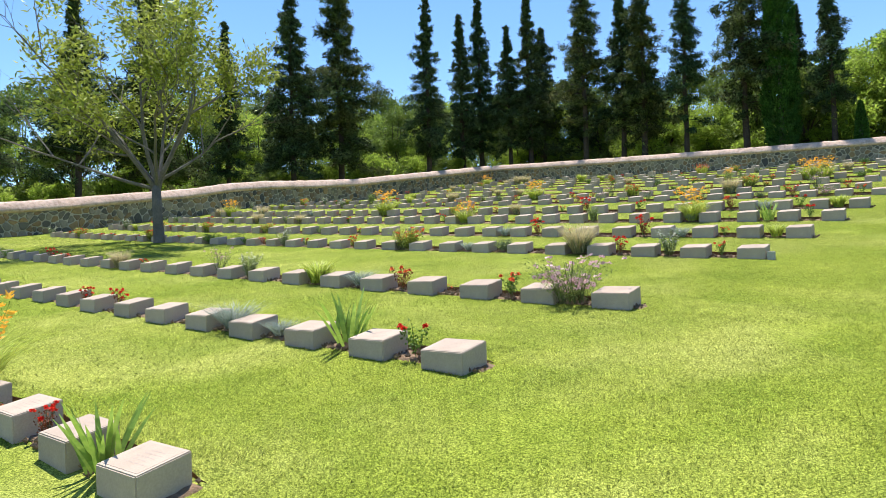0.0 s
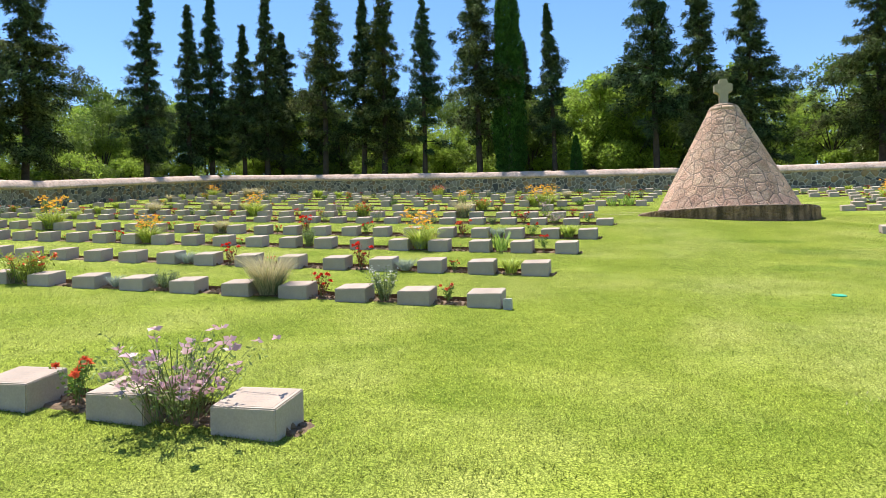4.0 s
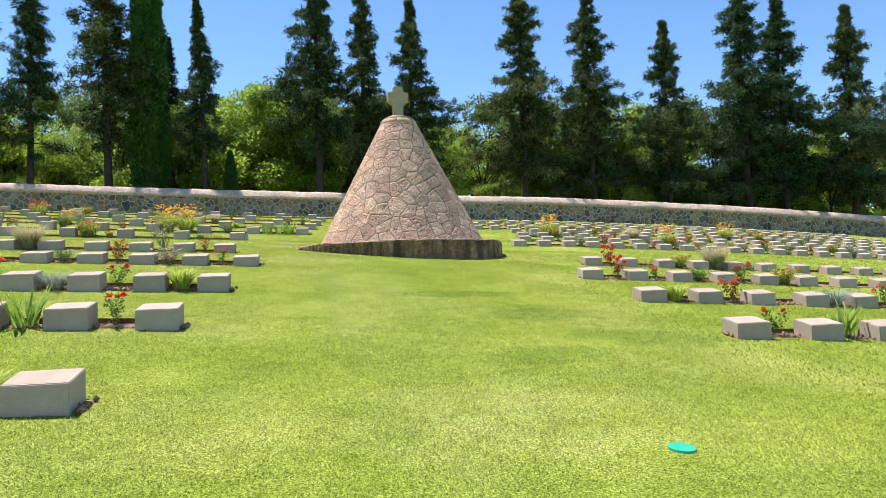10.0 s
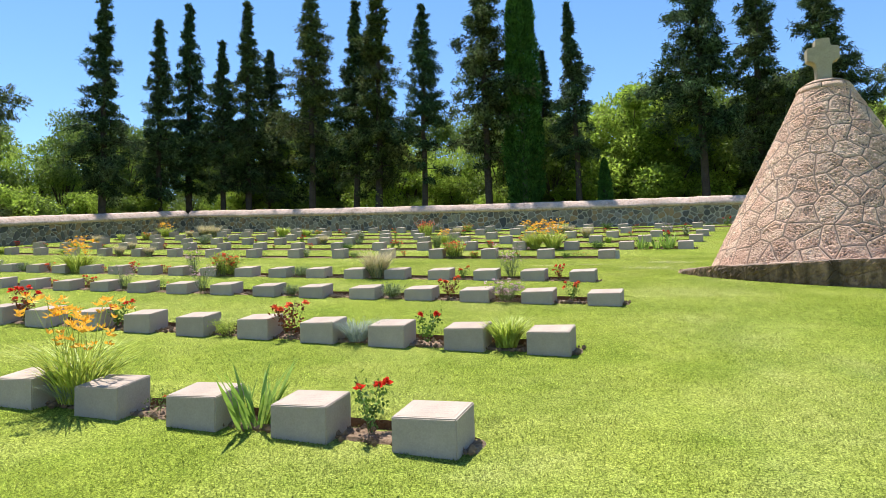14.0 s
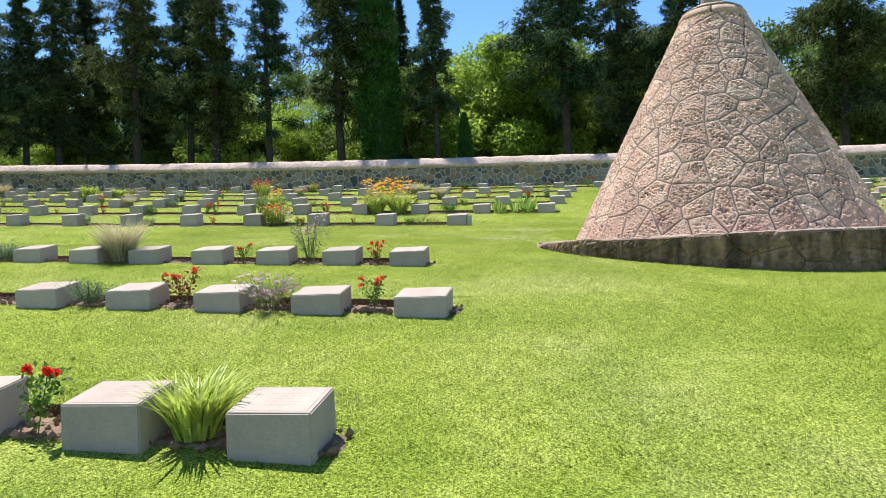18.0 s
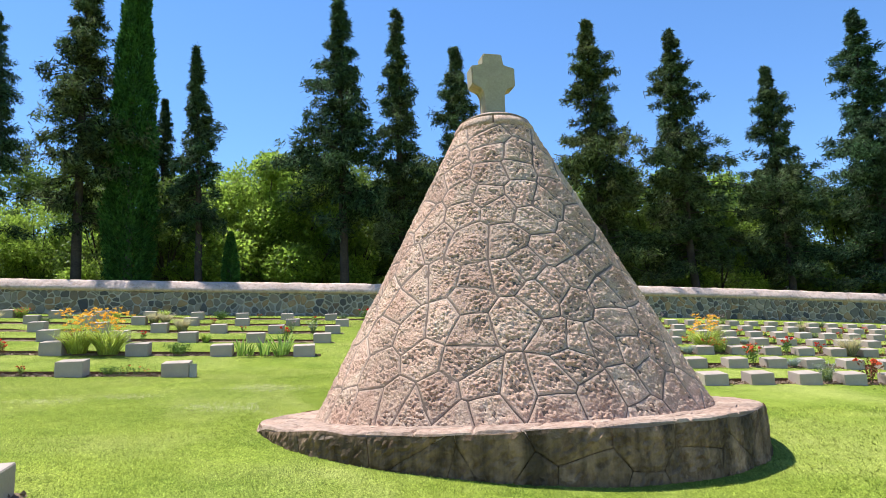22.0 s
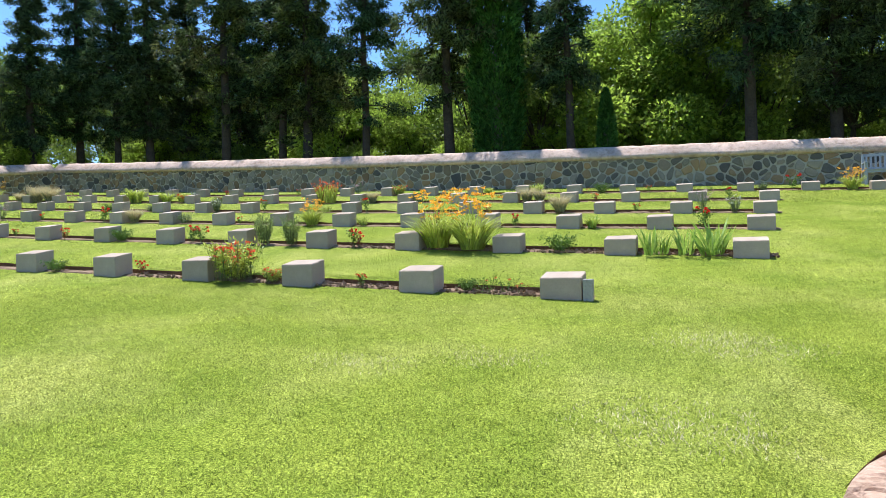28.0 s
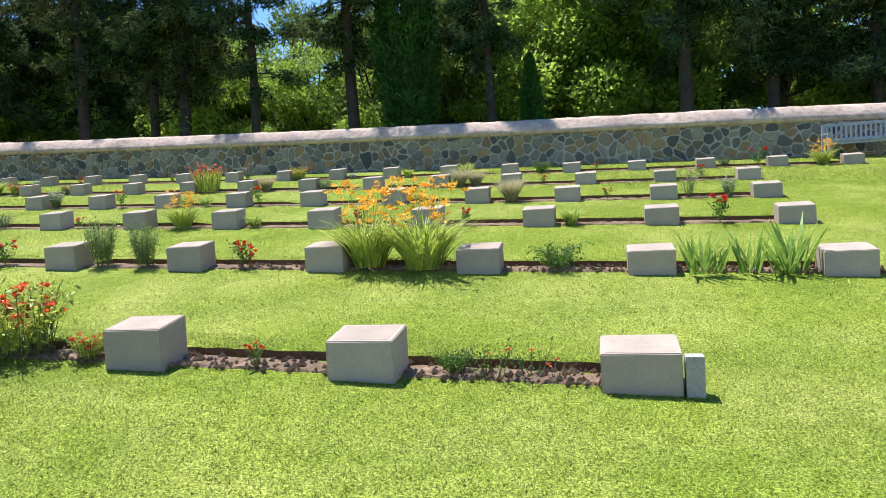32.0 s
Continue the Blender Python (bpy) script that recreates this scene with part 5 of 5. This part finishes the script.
def set_plants(kind, *rows):
    for x, y, s in rows:
        bed_plant(kind, x, y, s)


set_plants("lily", (-5.64, 30.98, 1.15), (-5.06, 30.9, 1.2), (1.27, 41.2, 0.8), (-13.2, 21.4, 0.9), (-5.25, 14.72, 1.0), (-16.1, 17.05, 1.2), (-26.9, 38.55, 1.0), (-5.5, 1.65, 1.0), (7.3, 31.4, 1.0), (10.5, 28.75, 0.9), (15.5, 33.1, 0.9), (-9.5, 33.5, 0.7))
set_plants("lily", (-11.2, 14.7, 0.8), (-25.5, 17.05, 1.0))
set_plants("iris", (-2.64, 30.8, 1.0), (-2.43, 30.85, 0.75), (-2.15, 30.85, 0.95), (-1.88, 30.85, 0.9), (-1.72, 30.9, 1.15), (-3.85, 33.45, 0.7), (-3.6, 14.62, 0.95), (-3.42, 1.6, 0.95), (-4.16, 3.78, 1.0), (-3.35, 14.7, 0.7), (4.55, 14.25, 1.0))
set_plants("tuft", (-18.5, 38.55, 1.5), (-19.7, 38.55, 1.6), (-3.8, 33.5, 0.8), (-2.55, 17.08, 1.0), (4.0, 16.62, 1.0), (-2.7, 17.1, 0.8))
set_plants("gazania", (-7.2, 28.3, 1.55), (-6.62, 28.3, 0.6), (-9.1, 21.4, 1.15), (-8.7, 10.05, 1.2))
set_plants("rosemary", (-8.85, 30.92, 1.35), (-8.2, 30.92, 1.3), (-20.9, 21.4, 1.4), (-6.9, 14.7, 1.0))
set_plants("lavender", (-3.95, 21.45, 1.15), (-2.1, 35.95, 1.0))
set_plants("mound", (-12.9, 33.54, 1.5), (-15.85, 38.55, 1.3), (-9.4, 38.55, 1.5), (-1.1, 41.3, 1.1), (-4.9, 41.2, 1.2), (-11.9, 30.92, 1.0), (-20.1, 33.54, 2.0), (-7.1, 10.1, 1.3), (-7.6, 21.4, 1.2), (-4.9, 19.12, 1.0), (-4.2, 28.36, 0.7), (5.6, 19.1, 1.1))
set_plants("rose", (-15.4, 33.54, 1.2), (-10.3, 30.95, 1.0), (-5.42, 28.3, 0.5), (-10.05, 30.92, 1.1), (-6.95, 30.92, 0.8), (-2.02, 33.5, 1.25), (-5.2, 33.5, 0.9), (-4.95, 17.02, 1.3), (-6.7, 17.05, 1.1), (-8.6, 17.05, 1.2), (-2.34, 19.15, 0.8), (-4.15, 19.15, 1.0))
set_plants("rose", (-4.7, 21.4, 0.8), (-2.95, 21.4, 0.7), (-4.5, 10.02, 0.9), (-2.98, 10.02, 0.8), (-7.2, 12.3, 1.0), (-5.15, 12.3, 1.1), (-5.65, 5.95, 1.0), (-4.05, 5.95, 0.9), (4.3, 19.1, 1.3), (5.1, 16.62, 1.3))
set_plants("rose", (7.7, 26.85, 1.4), (9.6, 26.85, 1.2), (6.9, 28.75, 1.3), (8.5, 30.9, 1.3), (11.5, 28.8, 1.3), (13.0, 26.85, 1.4), (5.25, 21.6, 1.2), (6.5, 19.1, 1.2), (7.2, 16.62, 1.2))
set_plants("feather", (-24.6, 38.55, 1.6), (-23.8, 38.55, 1.5), (-5.3, 10.02, 1.25), (-5.85, 21.4, 1.25), (-16.8, 21.4, 1.2), (-6.6, 38.55, 1.0), (-6.0, 38.5, 1.0), (7.7, 21.55, 1.4), (-19.1, 28.3, 1.0))
set_plants("fescue", (-4.13, 17.02, 1.1), (-5.9, 3.75, 1.25), (6.2, 16.62, 1.3), (-4.6, 14.66, 0.9))
set_plants("gaura", (-3.18, 5.92, 1.22), (-3.3, 19.1, 0.8))
set_plants("white", (-14.4, 35.95, 1.0), (-3.72, 10.0, 1.1), (-14.1, 35.95, 0.9), (-1.5, 35.95, 0.9))
set_plants("lone_rose", (-3.3, 3.75, 0.7), (-7.0, 30.92, 0.9), (-12.9, 35.95, 1.0), (-9.7, 35.95, 1.0), (-1.55, 38.55, 0.9), (0.15, 41.2, 1.1), (-2.66, 14.7, 0.9), (-3.3, 17.0, 0.9), (3.7, 14.25, 0.9))
set_plants("seedling", (-3.75, 28.36, 1.1), (-3.95, 28.3, 1.3), (-4.05, 28.38, 1.0), (-3.6, 28.3, 0.9))
set_plants("red_tips", (-12.55, 38.6, 1.0))
set_plants("sedum", (-11.1, 35.95, 1.2), (-8.4, 33.54, 1.0), (-10.7, 35.95, 1.1), (-5.75, 17.0, 1.1))
fill = ("rose", "seedling", "seedling", "mound", "rose", "seedling", "white", "mound", "tuft", "feather", "rose", "rose", "fescue", "rose", "lavender", "seedling", "gazania")
for y, a, b in BEDS:
    gap = 0.78 if y < 24 else 1.59
    if a > 0:
        gap = 0.82 if y < 24 else 0.76
    x, way, stop = (b - 0.255 - gap / 2, -1, a) if a < 0 else (a + 0.21 + gap / 2, 1, 21.0)
    while (x - stop) * way < 0:
        if prnd.random() < (0.62 if gap < 1 else 0.8) and not any(abs(x - tx) < 0.3 and abs(y - ty) < 0.4 for tx, ty in taken):
            pick = prnd.choice(fill)
            bed_plant(pick, x + prnd.uniform(-0.06, 0.06), y + prnd.uniform(-0.05, 0.05), prnd.uniform(0.75, 1.15) * (0.72 if pick == "rose" else 1.0))
        x += gap * way
for kind, pool in GARDEN.items():
    for k, ob in enumerate(pool):
        if (kind, k) not in started:
            bed_plant(kind, -12 - k, 12.3)

# ---- small things ----
M_MARKER = surface("marker_concrete", (0.30, 0.285, 0.26), (0.50, 0.48, 0.44), 6, 60, 0.9, 0.3, 0.006)
M_LID = surface("green_plastic", (0.015, 0.33, 0.19), (0.04, 0.43, 0.27), 4, 40, 0.45, 0.1, 0.003)
M_BENCH = surface("grey_white_paint", (0.25, 0.27, 0.30), (0.38, 0.40, 0.43), 3, 60, 0.6, 0.15, 0.004)
for x, y, w, hgt in ((-2.29, 9.90, 0.085, 0.20), (-2.90, 28.22, 0.085, 0.235)):
    bm = bmesh.new()
    box_bm(bm, w, 0.09, hgt + 0.1, 0, 0, -0.1, 0.006)
    mk = part("row_marker", bm, M_MARKER)
    mk.matrix_world = stone_pose(x, y, 0)
    tagged(mk, "small upright concrete row marker beside a headstone", "marker", "row markers")

lid = new("valve_cover")
bm = bmesh.new()
bmesh.ops.create_cone(bm, segments=32, radius1=0.076, radius2=0.072, depth=0.02, cap_ends=True)
part("cover_disc", bm, M_LID, lid, "bright turquoise plastic disc")
tagged(lid, "round turquoise plastic valve cover set in the grass", "valve cover")
lid.matrix_basis = Matrix.Translation((1.09, 11.34, h_at(1.09, 11.34) + 0.001)) @ Euler((radians(6), radians(3), 0)).to_matrix().to_4x4()


def park_bench():
    root = new("garden_bench")
    wide = 1.75
    for k in range(2):
        for y, hgt in ((-0.22, 0.62), (0.24, 0.88)):
            bm = bmesh.new()
            box_bm(bm, 0.07, 0.07, hgt + 0.05, (wide / 2 - 0.035) * (1 if k else -1), y, -0.05, 0.006)
            part("leg", bm, M_BENCH, root)
        bm = bmesh.new()
        box_bm(bm, 0.075, 0.56, 0.04, (wide / 2 - 0.035) * (1 if k else -1), 0.0, 0.61, 0.008)
        part("armrest", bm, M_BENCH, root)
    for k in range(5):
        bm = bmesh.new()
        box_bm(bm, wide - 0.02, 0.085, 0.025, 0, -0.22 + k * 0.1, 0.42, 0.005)
        part("seat_slat", bm, M_BENCH, root)
    for z in (0.46, 0.82):
        bm = bmesh.new()
        box_bm(bm, wide - 0.06, 0.045, 0.07, 0, 0.245, z, 0.006)
        part("back_rail", bm, M_BENCH, root)
    for k in range(15):
        bm = bmesh.new()
        box_bm(bm, 0.05, 0.02, 0.30, -wide / 2 + 0.12 + k * (wide - 0.24) / 14, 0.245, 0.525, 0.003)
        part("back_slat", bm, M_BENCH, root)
    bm = bmesh.new()
    box_bm(bm, wide - 0.1, 0.03, 0.07, 0, -0.22, 0.35, 0.004)
    part("front_rail", bm, M_BENCH, root)
    tagged(root, "grey-white slatted wooden garden bench against the wall", "bench")
    root.matrix_basis = Matrix.Translation((2.65, 42.9, h_at(2.65, 42.9) - 0.02))


park_bench()

# clods on the beds by the aisle
rs = np.random.RandomState(9)
cv, cf = [], []
for y, a, b in BEDS:
    lo, hi = (b - 6, b) if a < 0 else (a, a + 4)
    if y > 32:
        continue
    for _ in range(int(80 * (hi - lo))):
        x, yy, r = rs.uniform(lo, hi), y + rs.uniform(-0.09, 0.16), rs.uniform(0.008, 0.03)
        z = h_at(x, yy) + 0.02
        o = len(cv)
        p = rs.normal(size=(5, 3))
        p /= np.linalg.norm(p, axis=1, keepdims=True)
        cv += [(x + r * q[0], yy + r * q[1], z + r * 0.7 * q[2]) for q in ((1, 0, 0), (-0.5, 0.87, 0), (-0.5, -0.87, 0))] + [(x + r * 0.2, yy, z + r * 0.9), (x, yy, z - r)]
        cf += [(o, o + 1, o + 3), (o + 1, o + 2, o + 3), (o + 2, o, o + 3), (o + 1, o, o + 4), (o + 2, o + 1, o + 4), (o, o + 2, o + 4)]
tagged(raw("soil_clods", cv, cf, M_SOIL), "crumbly clods of dry brown soil", "soil", kind="stuff")

# ---- grass of the lawn by the aisle ----
def value_noise(x, y, cell, seed):
    """Smooth random values from 0 to 1 over the plan, with lumps as wide as cell."""
    grid = np.random.RandomState(seed).rand(256, 256)
    u, v = x / cell, y / cell
    i, j = np.floor(u).astype(int), np.floor(v).astype(int)
    u, v = u - i, v - j
    u, v = u * u * (3 - 2 * u), v * v * (3 - 2 * v)
    a, b, c, d = grid[i % 256, j % 256], grid[(i + 1) % 256, j % 256], grid[i % 256, (j + 1) % 256], grid[(i + 1) % 256, (j + 1) % 256]
    return (a * (1 - u) + b * u) * (1 - v) + (c * (1 - u) + d * u) * v


def grass(n, x0, x1, y0, y1, tall, wide, seed):
    rs = np.random.RandomState(seed)
    x, y = rs.uniform(x0, x1, n), rs.uniform(y0, y1, n)
    keep = np.hypot(x - PL_C.x, y - PL_C.y) > PL_R + 0.01
    for by, a, b in BEDS:
        keep &= ~((np.abs(y - by - 0.063) < 0.105 + 0.02 * np.sin(x * 23 + by)) & (x > a) & (x < b))
    keep &= np.hypot(x - 1.09, y - 11.34) > 0.075
    # thin, dry places
    thin = np.sin(x * 1.7 + 0.6 * y) * np.sin(y * 1.3 - 0.4 * x) + 0.6 * np.sin(x * 4.1) * np.sin(y * 3.7)
    keep &= rs.uniform(0, 1, n) > np.clip(thin - 0.55, 0, 0.8)
    x, y = x[keep], y[keep]
    n = len(x)
    z = hill(x, y)
    for by, a, b in BEDS:
        d = y - by
        on = (d > 0.178) & (d < 0.66) & (x > a) & (x < b)
        z = z + np.where(on, np.interp(d, (0.178, 0.21, 0.34, 0.66), (0.058, 0.068, 0.046, -0.01)), 0)
    tuft = value_noise(x, y, 0.04, seed)
    h = tall * rs.uniform(0.5, 1.2, n) * (0.75 + 0.5 * tuft)
    az = value_noise(x, y, 0.05, seed + 50) * 3 * math.tau + rs.normal(0, 0.7, n)
    ta = az + math.pi / 2 + rs.normal(0, 0.5, n)
    ln = h * rs.uniform(0.4, 1.7, n) + 0.003
    lay = rs.uniform(0, 1, n) < 0.35  # part of the nap lies up the slope, as it was mown
    az = np.where(lay, rs.normal(1.9, 0.6, n), az)
    wd = wide * rs.uniform(0.7, 1.3, n) / 2
    p = np.empty((n, 3, 3), np.float32)
    p[:, 0] = np.stack([x - wd * np.cos(ta), y - wd * np.sin(ta), z - 0.004], 1)
    p[:, 1] = np.stack([x + wd * np.cos(ta), y + wd * np.sin(ta), z - 0.004], 1)
    p[:, 2] = np.stack([x + ln * np.cos(az), y + ln * np.sin(az), z + h], 1)
    up = np.cross(p[:, 1] - p[:, 0], p[:, 2] - p[:, 0])[:, 2] < 0
    p[up] = p[up][:, [1, 0, 2]]
    return p


blades = np.concatenate([grass(1150000, -4.4, 2.8, 1.6, 29.0, 0.0155, 0.0062, 1), grass(190000, -8.8, -4.4, 21.6, 29.0, 0.0155, 0.0068, 2), grass(170000, -8.5, -4.4, 0.8, 21.6, 0.017, 0.010, 9), grass(90000, 2.8, 7.0, 8.0, 25.0, 0.022, 0.014, 3), grass(150000, -8.0, 3.0, 29.0, 42.0, 0.02, 0.010, 4), grass(110000, -16.0, -8.5, 2.0, 40.0, 0.024, 0.015, 5), grass(70000, 7.0, 27.0, 5.0, 42.5, 0.03, 0.045, 6), grass(60000, -29.0, -16.0, 0.0, 42.5, 0.03, 0.045, 7), grass(25000, -8.0, 7.0, 38.0, 43.2, 0.03, 0.03, 8)])
tagged(quads("lawn_grass", blades, M_BLADE), "short mown blades of bright green lawn grass", "grass", kind="stuff")

for x, y, r, n in ((-1.6, 26.9, 0.42, 2600), (-1.9, 25.2, 0.40, 2200), (-3.2, 26.1, 0.30, 1300), (-4.0, 25.7, 0.28, 1100), (0.9, 7.2, 0.5, 1200), (2.2, 9.4, 0.45, 1100)):
    p = grass(n, x - r * 1.6, x + r * 1.6, y - r, y + r, 0.020, 0.009, int(n + 10 * y))
    d = np.hypot((p[:, 2, 0] - x) / 1.5, p[:, 2, 1] - y) / r
    p = p[d < np.random.RandomState(n).uniform(0.1, 1.1, len(d))]
    tagged(quads("dry_grass", p, M_DRY), "thin patch of dry straw-coloured lawn grass", "grass", kind="stuff")

# ---- loose pieces of the wall and the monument ----
monument_stones()
plinth_paving()
place_wall_stones()
